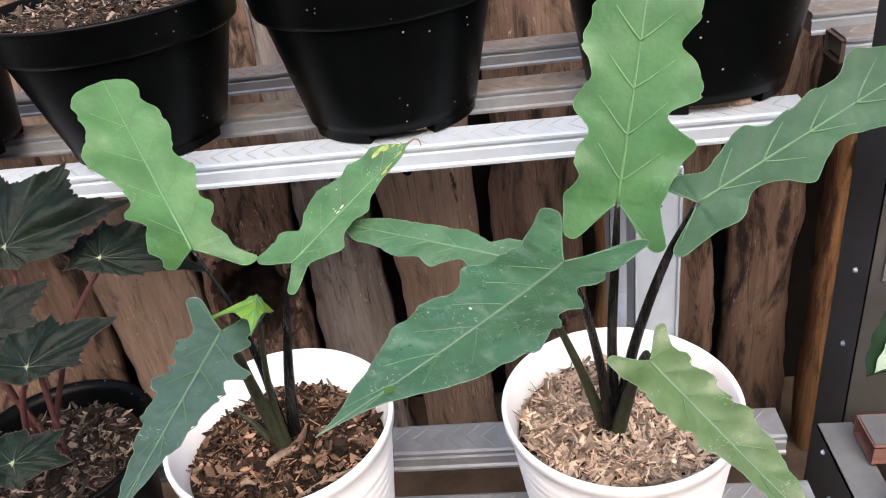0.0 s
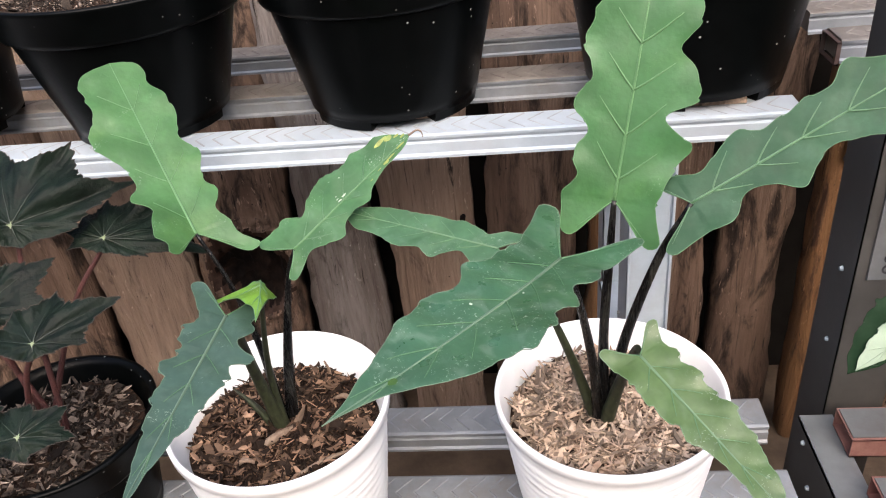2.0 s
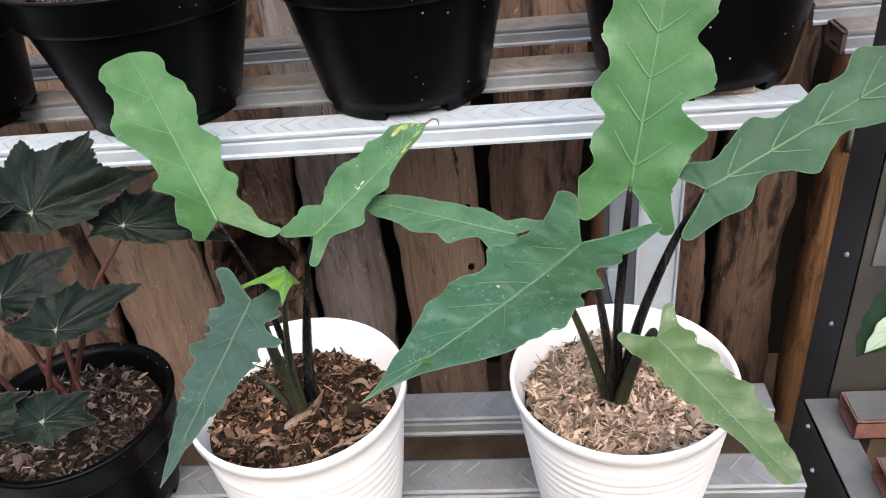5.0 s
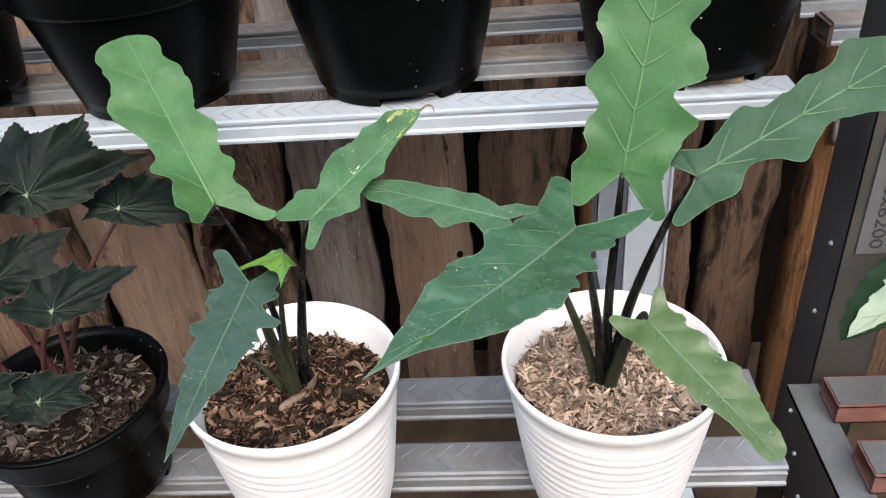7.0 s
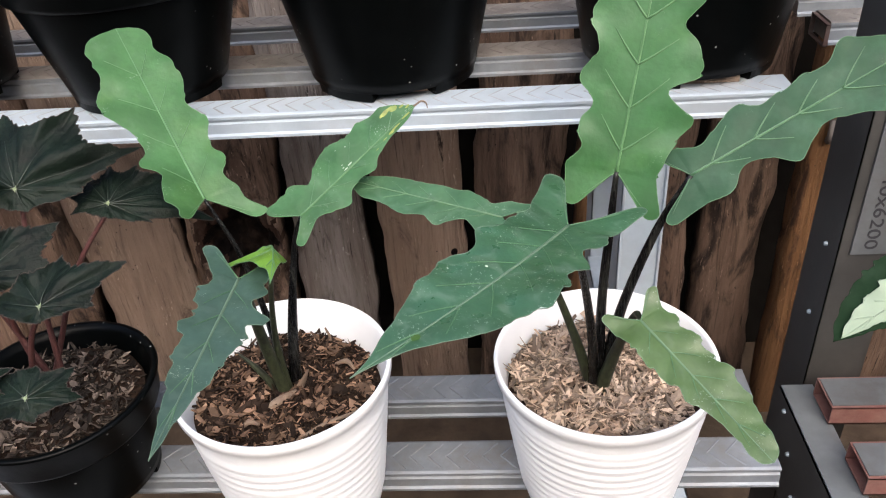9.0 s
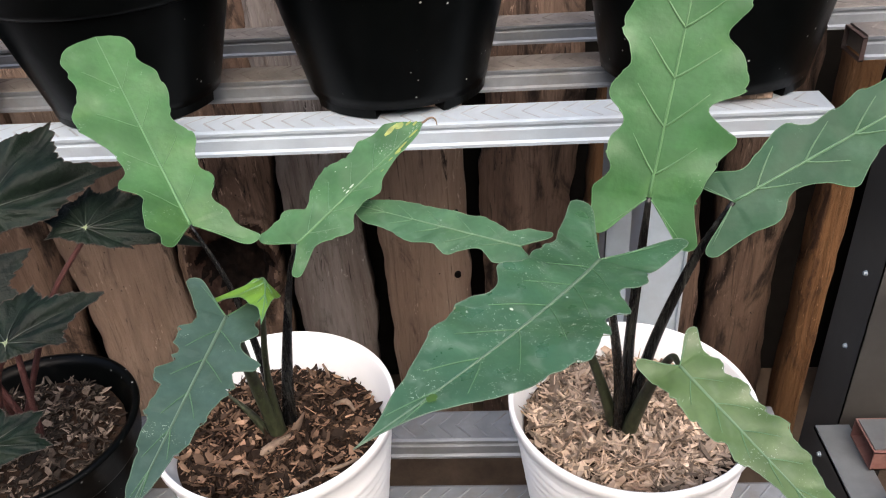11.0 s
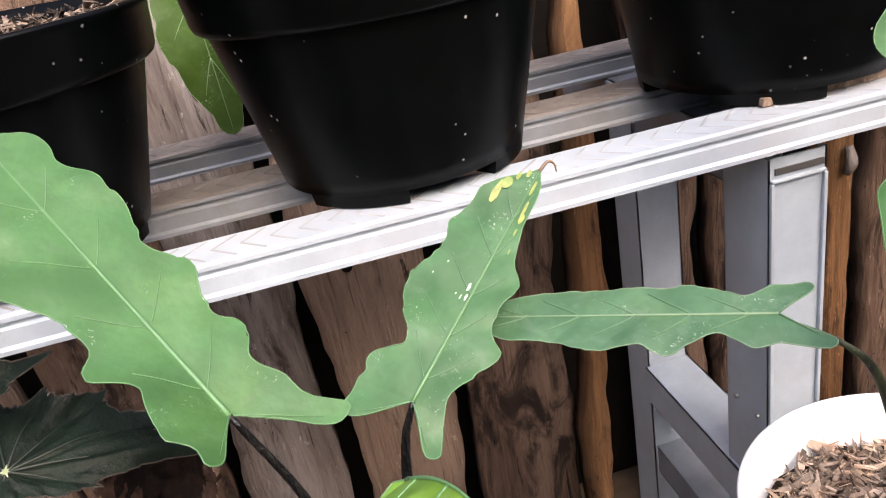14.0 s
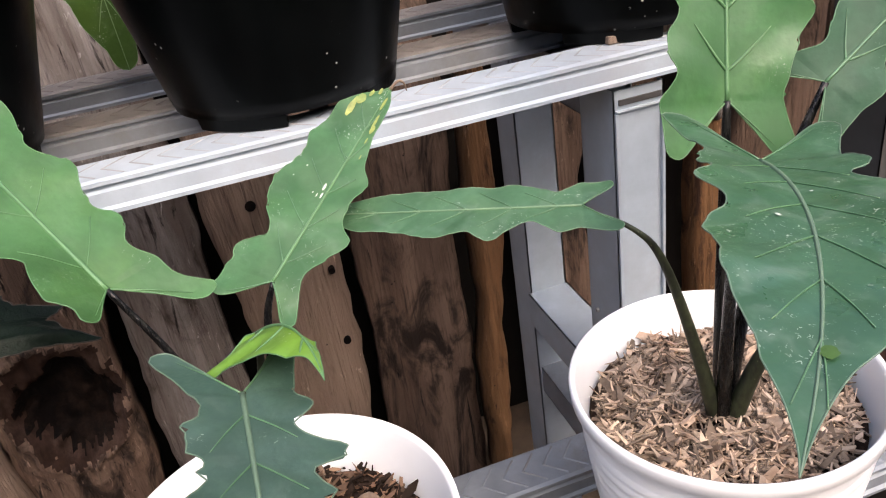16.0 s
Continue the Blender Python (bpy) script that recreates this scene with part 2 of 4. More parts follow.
CHIP_GREY = material("grey_wood_chips", (0.12, 0.095, 0.076), 0.85, vary=0.45, scale=60, second=(0.035, 0.024, 0.019), spec=0.12)
VEIN = material("pale_vein", (0.165, 0.275, 0.135), 0.45, vary=0.1)
VEIN_SOFT = material("leaf_green_vein", (0.080, 0.188, 0.075), 0.4, vary=0.12)
VEIN_DEEP = material("sunken_green_vein", (0.072, 0.165, 0.078), 0.4, vary=0.15)
VEIN_MID = material("soft_green_vein", (0.115, 0.20, 0.11), 0.45, vary=0.1)
VEIN_DARK = material("grey_green_vein", (0.10, 0.16, 0.105), 0.45, vary=0.1)
PETIOLE = material("black_streaked_petiole", (0.004, 0.004, 0.004), 0.26, vary=0.4, scale=420, stretch=(1, 1, 0.06), second=(0.028, 0.028, 0.024), bump=0.5, bump_scale=420, spec=0.3)
PETIOLE_GREEN = material("olive_mottled_petiole", (0.036, 0.043, 0.021), 0.5, vary=0.5, scale=330, stretch=(1, 1, 0.45), second=(0.010, 0.011, 0.008), spots=(0.13, 0.14, 0.075),
                         spot_scale=330, spot_size=0.46, spec=0.3)
LEAF_LIGHT = leaf_material("light_green_leaf", (0.058, 0.162, 0.050), 0.44, 0.4, 0.25)
LEAF_TALL = leaf_material("smooth_green_leaf", (0.046, 0.148, 0.050), 0.46, 0.35, 0.1)
LEAF_MID = leaf_material("mid_green_leaf", (0.054, 0.148, 0.056), 0.44, 0.4, 0.45)
LEAF_GREY = leaf_material("grey_green_leaf", (0.056, 0.142, 0.066), 0.42, 0.5, 0.6)
LEAF_DEEP = leaf_material("deep_green_leaf", (0.036, 0.112, 0.050), 0.36, 0.75, 1.0)
LEAF_SLATE = leaf_material("slate_green_leaf", (0.036, 0.096, 0.052), 0.55, 0.2, 0.15)
LEAF_BLUE = leaf_material("blue_green_leaf", (0.048, 0.100, 0.072), 0.4, 0.6, 0.4)
LEAF_FRESH = leaf_material("fresh_green_leaf", (0.13, 0.28, 0.03))
LEAF_FRESH2 = leaf_material("shaded_green_leaf", (0.050, 0.115, 0.018))
LEAF_DARK = leaf_material("dark_leaf_edge", (0.011, 0.032, 0.014), 0.6, 0.06, 0.0)
LEAF_YELLOW = material("yellowed_leaf_patch", (0.25, 0.30, 0.07), 0.45, vary=0.45, scale=160, second=(0.12, 0.21, 0.06))
LEAF_SCAR = material("white_leaf_scar", (0.40, 0.47, 0.38), 0.5, vary=0.1)
LEAF_OLIVE = leaf_material("olive_green_leaf", (0.074, 0.136, 0.042), 0.42, 0.5, 0.5)
LEAF_BLACK = material("dark_begonia_leaf", (0.0050, 0.0098, 0.0068), 0.5, vary=0.6, scale=45, bump=1.0, bump_scale=110, second=(0.010, 0.019, 0.012), spec=0.12)
RED_STEM = material("hairy_red_stem", (0.075, 0.022, 0.019), 0.6, vary=0.35, scale=200, bump=1.0, bump_scale=700)
BROWN_STEM = material("woody_stem", (0.17, 0.10, 0.06), 0.7, vary=0.3, scale=90)
CREAM = material("cream_leaf_centre", (0.21, 0.29, 0.20), 0.5, vary=0.08)
INK = material("black_print", (0.03, 0.03, 0.035), 0.6)
WIRE = material("grey_wire", (0.27, 0.27, 0.255), 0.5, 0.3)


# ---- building helpers ----
def part(name, bm, mat, parent=None, label="", smooth=False):
    """Links a bmesh as one mesh object, under a thing or part when one is given."""
    me = bpy.data.meshes.new(name)
    bm.normal_update()
    bm.to_mesh(me)
    bm.free()
    me.materials.append(mat)
    if smooth:
        me.shade_smooth()
    ob = new(name, me)
    if parent:
        ob.parent = parent
        ob.matrix_parent_inverse = Matrix.Translation(parent.location).inverted() if parent.parent is None else Matrix()
    if label:
        ob["label"] = label
    return ob


def thing(name, at, label, category, group="", kind=""):
    ob = new(name)
    ob.location = at
    ob.empty_display_size = 0.05
    return tagged(ob, label, category, group, kind)


def box(bm, lo, hi, bevel=0.0):
    c, s = (Vector(lo) + Vector(hi)) / 2, Vector(hi) - Vector(lo)
    made = bmesh.ops.create_cube(bm, size=1, matrix=Matrix.Translation(c) @ Matrix.Diagonal((*s, 1)))
    if bevel:
        edges = list({e for v in made["verts"] for e in v.link_edges})
        bmesh.ops.bevel(bm, geom=edges, offset=bevel, segments=2, affect="EDGES", profile=0.5)
    return bm


def lathe(profile, at=(0, 0, 0), steps=72, bm=None):
    bm = bm or bmesh.new()
    rings = [[bm.verts.new((at[0] + r * math.cos(2 * math.pi * k / steps), at[1] + r * math.sin(2 * math.pi * k / steps), at[2] + z))
              for k in range(steps)] for r, z in profile]
    for a, b in zip(rings, rings[1:]):
        for k in range(steps):
            j = (k + 1) % steps
            bm.faces.new((a[k], a[j], b[j], b[k]))
    return bm


def bezier(points, steps):
    """Points of a smooth curve (Catmull-Rom) through the given ones."""
    p = [Vector(q) for q in points]
    p = [2 * p[0] - p[1]] + p + [2 * p[-1] - p[-2]]
    out = []
    n = len(p) - 3
    for k in range(steps + 1):
        s = min(k / steps * n, n - 1e-6)
        i, f = int(s), s - int(s)
        a, b, c, d = p[i:i + 4]
        out.append(0.5 * (2 * b + (c - a) * f + (2 * a - 5 * b + 4 * c - d) * f * f + (3 * b - a - 3 * c + d) * f ** 3))
    return out


def tube(points, radii, sides=10, steps=16, bm=None, flat=1.0):
    bm = bm or bmesh.new()
    line = bezier(points, steps)
    rings, side = [], None
    for k, q in enumerate(line):
        way = (line[min(k + 1, steps)] - line[max(k - 1, 0)]).normalized()
        if side is None:
            side = way.orthogonal().normalized()
        side = (side - side.dot(way) * way).normalized()
        up = way.cross(side)
        s = k / steps * (len(radii) - 1)
        i = min(int(s), len(radii) - 2)
        r = radii[i] + (radii[i + 1] - radii[i]) * (s - i)
        rings.append([bm.verts.new(q + r * (math.cos(a) * side + flat * math.sin(a) * up))
                      for a in (2 * math.pi * j / sides for j in range(sides))])
    for a, b in zip(rings, rings[1:]):
        for j in range(sides):
            bm.faces.new((a[j], a[(j + 1) % sides], b[(j + 1) % sides], b[j]))
    bm.faces.new(list(reversed(rings[0])))
    bm.faces.new(rings[-1])
    return bm


def spline(values, s):
    """A smooth value between evenly spaced ones, s from 0 to 1."""
    n = len(values) - 1
    x = min(max(s, 0), 1) * n
    i = min(int(x), n - 1)
    f = x - i
    a, b, c, d = values[max(i - 1, 0)], values[i], values[i + 1], values[min(i + 2, n)]
    return 0.5 * (2 * b + (c - a) * f + (2 * a - 5 * b + 4 * c - d) * f * f + (3 * b - a - 3 * c + d) * f ** 3)


# ---- ground and fence ----
bm = bmesh.new()
bmesh.ops.create_grid(bm, x_segments=60, y_segments=60, size=40)
for v in bm.verts:
    v.co.z = 0.015 * noise.noise(v.co * 0.8)
tagged(part("ground", bm, EARTH), "bare dark earth under the plant racks", "ground", kind="structure")

# flat sheet added behind the slabs so the gaps read as deep shade
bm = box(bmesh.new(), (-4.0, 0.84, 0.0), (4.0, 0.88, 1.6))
tagged(part("backdrop", bm, DARK), "near-black sheet standing in for the shade behind the slab fence", "backdrop", kind="structure")


# out-of-view walls added to hold back low sky light and darken reflections
LIGHT_BLOCK = material("light_block_grey", (0.13, 0.125, 0.115), 0.9, vary=0.2, scale=3, bump=0.3, bump_scale=40)
for name, lo, hi in (("wall_south", (-4.0, -2.9, 0.0), (4.0, -2.75, 2.5)), ("wall_west", (-4.0, -2.75, 0.0), (-3.85, 0.84, 2.5)), ("wall_east", (3.85, -2.75, 0.0), (4.0, 0.84, 2.5))):
    tagged(part(name, box(bmesh.new(), lo, hi), LIGHT_BLOCK), "unseen plain wall added to cut low sky light and reflections", "wall", kind="structure")


def plank(x0, x1, mat, y=0.70, lean=0.0, taper=0.0, seed=0, z0=0.0, z1=1.60, thick=0.035, wave=0.015, hollow=None, label=""):
    """A rough-sawn slab of wood with waney edges and an uneven face."""
    bm = bmesh.new()
    nx, nz = (60, 320) if hollow else (14, 90)
    rnd = random.Random(seed)
    off = rnd.uniform(0, 50)
    grid = []
    for k in range(nz + 1):
        s = k / nz
        z = z0 + (z1 - z0) * s
        shift = lean * (z - 0.55)
        l = x0 + shift + wave * noise.noise((off, 0, z * 5)) + 0.4 * wave * noise.noise((off, 3, z * 22))
        r = x1 + shift + wave * noise.noise((off, 9, z * 5)) + 0.4 * wave * noise.noise((off, 12, z * 22))
        mid, half = (l + r) / 2, (r - l) / 2 * (1 - taper * (z - 0.55))
        row = []
        for j in range(nx + 1):
            u = j / nx * 2 - 1
            x = mid + half * u
            d = 0.012 * (1 - u ** 4) + 0.007 * noise.noise((x * 18 + off, 4, z * 4)) + 0.003 * noise.noise((x * 70, off, z * 9)) + 0.0012 * noise.noise((x * 200, off, z * 25))
            if hollow:
                hx, hz, hr = hollow
                q = math.hypot((x - hx) / hr, (z - hz) / (1.25 * hr))
                q += 0.26 * noise.noise((x * 22, 2, z * 22)) + 0.10 * noise.noise((x * 75, 2, z * 60))
                near = math.exp(-((q - 1.2) / 0.45) ** 2)
                d += near * (0.008 + 0.008 * noise.noise((x * 90, 7, z * 26)) + 0.004 * math.sin(q * 21)) - 0.040 * max(0.0, min(1.0, (1.1 - q) / 0.5))
                d += (0.009 * noise.noise((x * 70, 5, z * 50)) + 0.004 * noise.noise((x * 160, 5, z * 110))) if q < 0.95 else 0
            row.append(bm.verts.new((x, y - d, z)))
        grid.append(row)
    back = [[bm.verts.new((row[j].co.x, y + thick, row[j].co.z)) for j in (0, nx)] for row in grid]
    for k in range(nz):
        for j in range(nx):
            bm.faces.new((grid[k][j], grid[k][j + 1], grid[k + 1][j + 1], grid[k + 1][j]))
        bm.faces.new((grid[k][0], grid[k + 1][0], back[k + 1][0], back[k][0]))
        bm.faces.new((grid[k + 1][nx], grid[k][nx], back[k][1], back[k + 1][1]))
        bm.faces.new((back[k][0], back[k + 1][0], back[k + 1][1], back[k][1]))
    bm.faces.new([*grid[nz], back[nz][1], back[nz][0]])
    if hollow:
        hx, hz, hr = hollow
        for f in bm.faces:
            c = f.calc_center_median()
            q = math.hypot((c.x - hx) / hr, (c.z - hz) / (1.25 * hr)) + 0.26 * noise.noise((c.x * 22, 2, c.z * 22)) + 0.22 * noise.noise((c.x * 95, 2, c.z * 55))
            # innermost faces get the painted shade, the ring around them burr wood
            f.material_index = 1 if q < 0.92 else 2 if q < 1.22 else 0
    ob = part("plank", bm, mat, fence, label, smooth=True)
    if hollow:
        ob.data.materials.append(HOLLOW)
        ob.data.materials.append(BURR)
    return ob


fence = thing("fence", (0, 0.7, 0), "weathered fence of upright waney-edged wood slabs with dark gaps", "fence", kind="structure")
PLANKS = [
    (-1.62, -1.44, WOOD, 0, 0), (-1.42, -1.25, WOOD_PALE, 0.01, 0), (-1.22, -1.09, WOOD, 0, 0), (-1.07, -0.92, WOOD, -0.02, 0),
    (-0.90, -0.735, WOOD, 0.02, 0), (-0.715, -0.535, WOOD_PALE, -0.05, 0.2), (-0.505, -0.315, WOOD, 0.05, -0.05),
    (-0.30, -0.165, WOOD_GREY, 0.0, 0), (-0.143, 0.014, WOOD_PALE, -0.01, -0.05), (0.046, 0.205, WOOD, 0.02, 0),
    (0.225, 0.262, WOOD_ORANGE, 0.04, 0), (0.335, 0.42, WOOD, 0.0, 0), (0.448, 0.565, WOOD, 0.0, 0),
    (0.70, 0.86, WOOD, 0, 0), (0.89, 1.05, WOOD_PALE, 0, 0), (1.08, 1.26, WOOD, 0, 0),
]
for i, (a, b, mat, lean, taper) in enumerate(PLANKS):
    plank(a, b, mat, y=0.70 + 0.012 * math.sin(i * 2.3), lean=lean, taper=taper, seed=i,
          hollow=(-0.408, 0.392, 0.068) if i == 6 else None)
plank(0.582, 0.632, WOOD_ORANGE, y=0.64, lean=0.0, seed=31, wave=0.006, label="orange-brown slab with a knot")
# dark plugs stand for the shade inside small holes
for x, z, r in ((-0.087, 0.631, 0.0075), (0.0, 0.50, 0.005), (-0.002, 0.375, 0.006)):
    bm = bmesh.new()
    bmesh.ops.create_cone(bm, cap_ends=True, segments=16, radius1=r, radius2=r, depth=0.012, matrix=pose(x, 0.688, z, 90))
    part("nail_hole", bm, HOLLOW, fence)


bm = tube([(0.606, 0.622, 0.606), (0.607, 0.614, 0.622), (0.606, 0.620, 0.644)], [0.0065, 0.0085, 0.006], 12, 10)
part("branch_stub", bm, WOOD_GREY, fence, "pale cut branch stub", smooth=True)


# ---- racks ----
def rail(x0, x1, y0, z_top, parent, mat=ZINC, width=0.045, high=0.025, face=ZINC, groove=None, proud=0.0008):
    """A folded steel batten: flat embossed top, grooved front with a turned-out lower lip."""
    w, t = width, high
    outline = [(0.003, 0), (0.0, -0.0015), (0.0, -0.0045), (0.0025, -0.0055), (0.0025, -0.008), (0.0, -0.0095), (0.0, -t + 0.005),
               (-0.0025, -t + 0.003), (-0.0025, -t), (0.0015, -t), (0.0015, -t + 0.002), (w - 0.0015, -t + 0.002), (w - 0.0015, -t),
               (w + 0.0025, -t), (w + 0.0025, -t + 0.003), (w, -t + 0.005), (w, -0.0015), (w - 0.003, 0)]
    bm = bmesh.new()
    a = [bm.verts.new((x0, y0 + p, z_top + q)) for p, q in outline]
    b = [bm.verts.new((x1, y0 + p, z_top + q)) for p, q in outline]
    n = len(outline)
    for k in range(n):
        bm.faces.new((a[k], a[(k + 1) % n], b[(k + 1) % n], b[k]))
    bm.faces.new(a)
    bm.faces.new(list(reversed(b)))
    bmesh.ops.recalc_face_normals(bm, faces=bm.faces)
    for f in bm.faces:
        f.material_index = 1 if f.normal.y < -0.5 else 0
    body = part("rail", bm, mat, parent)
    body.data.materials.append(face)
    bm = bmesh.new()
    step, arm = 0.0195, w * 0.38
    for k in range(int((x1 - x0 - 0.02) / step)):
        x = x0 + 0.012 + k * step
        for sgn in (-1, 1):
            p, q = Vector((x, y0 + w / 2, z_top)), Vector((x + arm * 0.95, y0 + w / 2 + sgn * arm, z_top))
            way = (q - p).normalized()
            side = Vector((-way.y, way.x, 0)) * 0.0011
            up = Vector((0, 0, proud))
            v = [bm.verts.new(c) for c in (p - side, p + side, q + side, q - side, p + up, q + up)]
            for f in ((0, 3, 5, 4), (1, 4, 5, 2), (0, 4, 1), (3, 2, 5)):
                bm.faces.new([v[i] for i in f])
    bmesh.ops.recalc_face_normals(bm, faces=bm.faces)
    emb = part("chevron_embossing", bm, groove or mat, body)
    emb["kind"] = "stuff"
    return body


def channel(name, parent, lo, hi, axis, open_side, mat, t=0.0016, lip=0.008):
    """A C-section of folded sheet along an axis; open_side names the missing wall ('+x', '-y' ...)."""
    bm = bmesh.new()
    lo, hi = Vector(lo), Vector(hi)
    for ax in range(3):
        if ax == "xyz".index(axis):
            continue
        for sgn, name_ in ((-1, "-"), (1, "+")):
            a, b = lo.copy(), hi.copy()
            if sgn < 0:
                b[ax] = a[ax] + t
            else:
                a[ax] = b[ax] - t
            if name_ + "xyz"[ax] == open_side:
                other = 3 - ax - "xyz".index(axis)
                c, d = a.copy(), b.copy()
                d[other] = c[other] + lip
                box(bm, c, d)
                c, d = a.copy(), b.copy()
                c[other] = d[other] - lip
                box(bm, c, d)
            else:
                box(bm, a, b)
    return part(name, bm, mat, parent)


rack = thing("plant_rack", (-0.4, 0.3, 0), "two-tier galvanised steel rack with chevron-embossed battens", "plant rack")
# front batten keeps clean zinc; those behind get dust plus painted shade
for y, m in ((0.218, ZINC), (0.357, ZINC_DUSTY_DIM), (0.513, ZINC_DUSTY_DIM)):
    rail(-1.75, 0.378, y, 0.871, rack, m, face=ZINC if m is ZINC else ZINC_DIRTY_DIM, groove=ZINC_GROOVE if m is ZINC else None, proud=0.0004 if m is ZINC else 0.0008)
for y, m in ((0.129, ZINC_DIRTY_DIM), (0.025, ZINC_DIRTY_DIM), (-0.08, ZINC_DIRTY_DIM)):
    rail(-1.75, 0.360, y, 0.544, rack, m, face=ZINC_DIRTY_DIM)
for x in (0.216, -1.7):
    channel("post", rack, (x, 0.224, 0), (x + 0.048, 0.284, 0.839), "z", "+x", ZINC)
    channel("post", rack, (x, 0.45, 0), (x + 0.048, 0.505, 0.845), "z", "+x", ZINC)
    channel("side_beam", rack, (x + 0.004, 0.284, 0.80), (x + 0.044, 0.645, 0.845), "y", "+x", ZINC_DIRTY_DIM)
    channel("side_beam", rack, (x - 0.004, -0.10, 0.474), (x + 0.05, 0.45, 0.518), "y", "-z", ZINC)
    channel("side_beam", rack, (x + 0.004, 0.28, 0.36), (x + 0.044, 0.45, 0.40), "y", "-z", ZINC_DIRTY_DIM)
    channel("post", rack, (x, -0.10, 0), (x + 0.048, -0.055, 0.474), "z", "+x", ZINC)

for x in (0.2165, 0.2605):
    part("post_lip", box(bmesh.new(), (x, 0.2205, 0.0), (x + 0.003, 0.2238, 0.820), 0.0006), ZINC, rack)
for y, z in ((0.236, 0.60), (0.268, 0.60)):
    bm = bmesh.new()
    bmesh.ops.create_cone(bm, cap_ends=True, segments=12, radius1=0.0028, radius2=0.0018, depth=0.003, matrix=pose(0.2148, y, z, 0, -90, 0))
    part("screw", bm, WIRE, rack, "small bright screw head")
# thin dark box laid on the post in place of a shaded slot
part("cut_slot", box(bmesh.new(), (0.221, 0.2222, 0.8262), (0.261, 0.2238, 0.831)), ZINC_DARK, rack, "dark strip standing in for the shaded cut at the top of the post")
part("burr", box(bmesh.new(), (0.2175, 0.2205, 0.8205), (0.2625, 0.2238, 0.8228), 0.0006), ZINC, rack)

side_rack = thing("plant_rack", (0.8, 0.2, 0), "neighbouring steel rack with dull red battens and screwed posts", "plant rack")
for y in (0.33, 0.43, 0.53):
    rail(0.446, 1.6, y, 0.899, side_rack, ZINC_DUSTY_DIM, face=ZINC_DIRTY_DIM)
channel("end_strip", side_rack, (0.441, 0.328, 0.872), (0.4455, 0.374, 0.897), "x", "-x", RED_DARK)
for y in (0.11, 0.02, -0.075):
    batten = channel("batten", side_rack, (0.417, y - 0.042, 0.561), (1.6, y + 0.003, 0.5845), "x", "-x", RED_STEEL)
    bm = box(bmesh.new(), (0.4185, y - 0.039, 0.5847), (1.6, y, 0.5860))
    part("worn_top", bm, ZINC_DULL, batten, "paint worn to grey on the top face")
# sides take the shaded tone, front plate and top flange the lit one
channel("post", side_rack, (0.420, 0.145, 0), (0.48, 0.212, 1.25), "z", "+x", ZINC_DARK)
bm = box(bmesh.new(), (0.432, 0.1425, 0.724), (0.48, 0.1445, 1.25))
part("post_face", bm, ZINC_DULL, side_rack, "galvanised front face in a paler lit tone, with black print")
channel("post", side_rack, (1.4, 0.145, 0), (1.46, 0.212, 1.25), "z", "+x", ZINC_DARK)
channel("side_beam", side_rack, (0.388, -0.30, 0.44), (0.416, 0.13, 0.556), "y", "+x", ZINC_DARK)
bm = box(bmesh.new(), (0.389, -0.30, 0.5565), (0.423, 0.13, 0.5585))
part("beam_top", bm, ZINC_DULL, side_rack, "galvanised top flange in a paler lit tone")
channel("side_beam", side_rack, (1.40, -0.25, 0.51), (1.46, 0.14, 0.556), "y", "-z", ZINC)
for y, z in ((0.105, 0.543), (0.075, 0.508), (0.045, 0.473), (0.0, 0.50)):
    bm = bmesh.new()
    bmesh.ops.create_cone(bm, cap_ends=True, segments=12, radius1=0.003, radius2=0.002, depth=0.003, matrix=pose(0.3865, y, z, 0, -90, 0))
    part("screw", bm, ZINC, side_rack, "small bright screw head")
for z in (0.63, 0.72):
    bm = bmesh.new()
    bmesh.ops.create_cone(bm, cap_ends=True, segments=12, radius1=0.003, radius2=0.002, depth=0.003, matrix=pose(0.4185, 0.17, z, 0, -90, 0))
    part("screw", bm, ZINC, side_rack, "small bright screw head")
words = bpy.data.curves.new("print", "FONT")
words.body, words.size, words.extrude, words.align_x = "GI-II 40x6200", 0.0245, 0.0003, "RIGHT"
words.materials.append(INK)
stamp = new("printed_code", words)
stamp.parent = side_rack
stamp.matrix_parent_inverse = Matrix.Translation(side_rack.location).inverted()
stamp.matrix_basis = Matrix.Translation((0.4435, 0.1420, 0.730)) @ pose(0, 0, 0, 90, 90, 0) @ Matrix.Diagonal((1, 0.72, 1, 1))


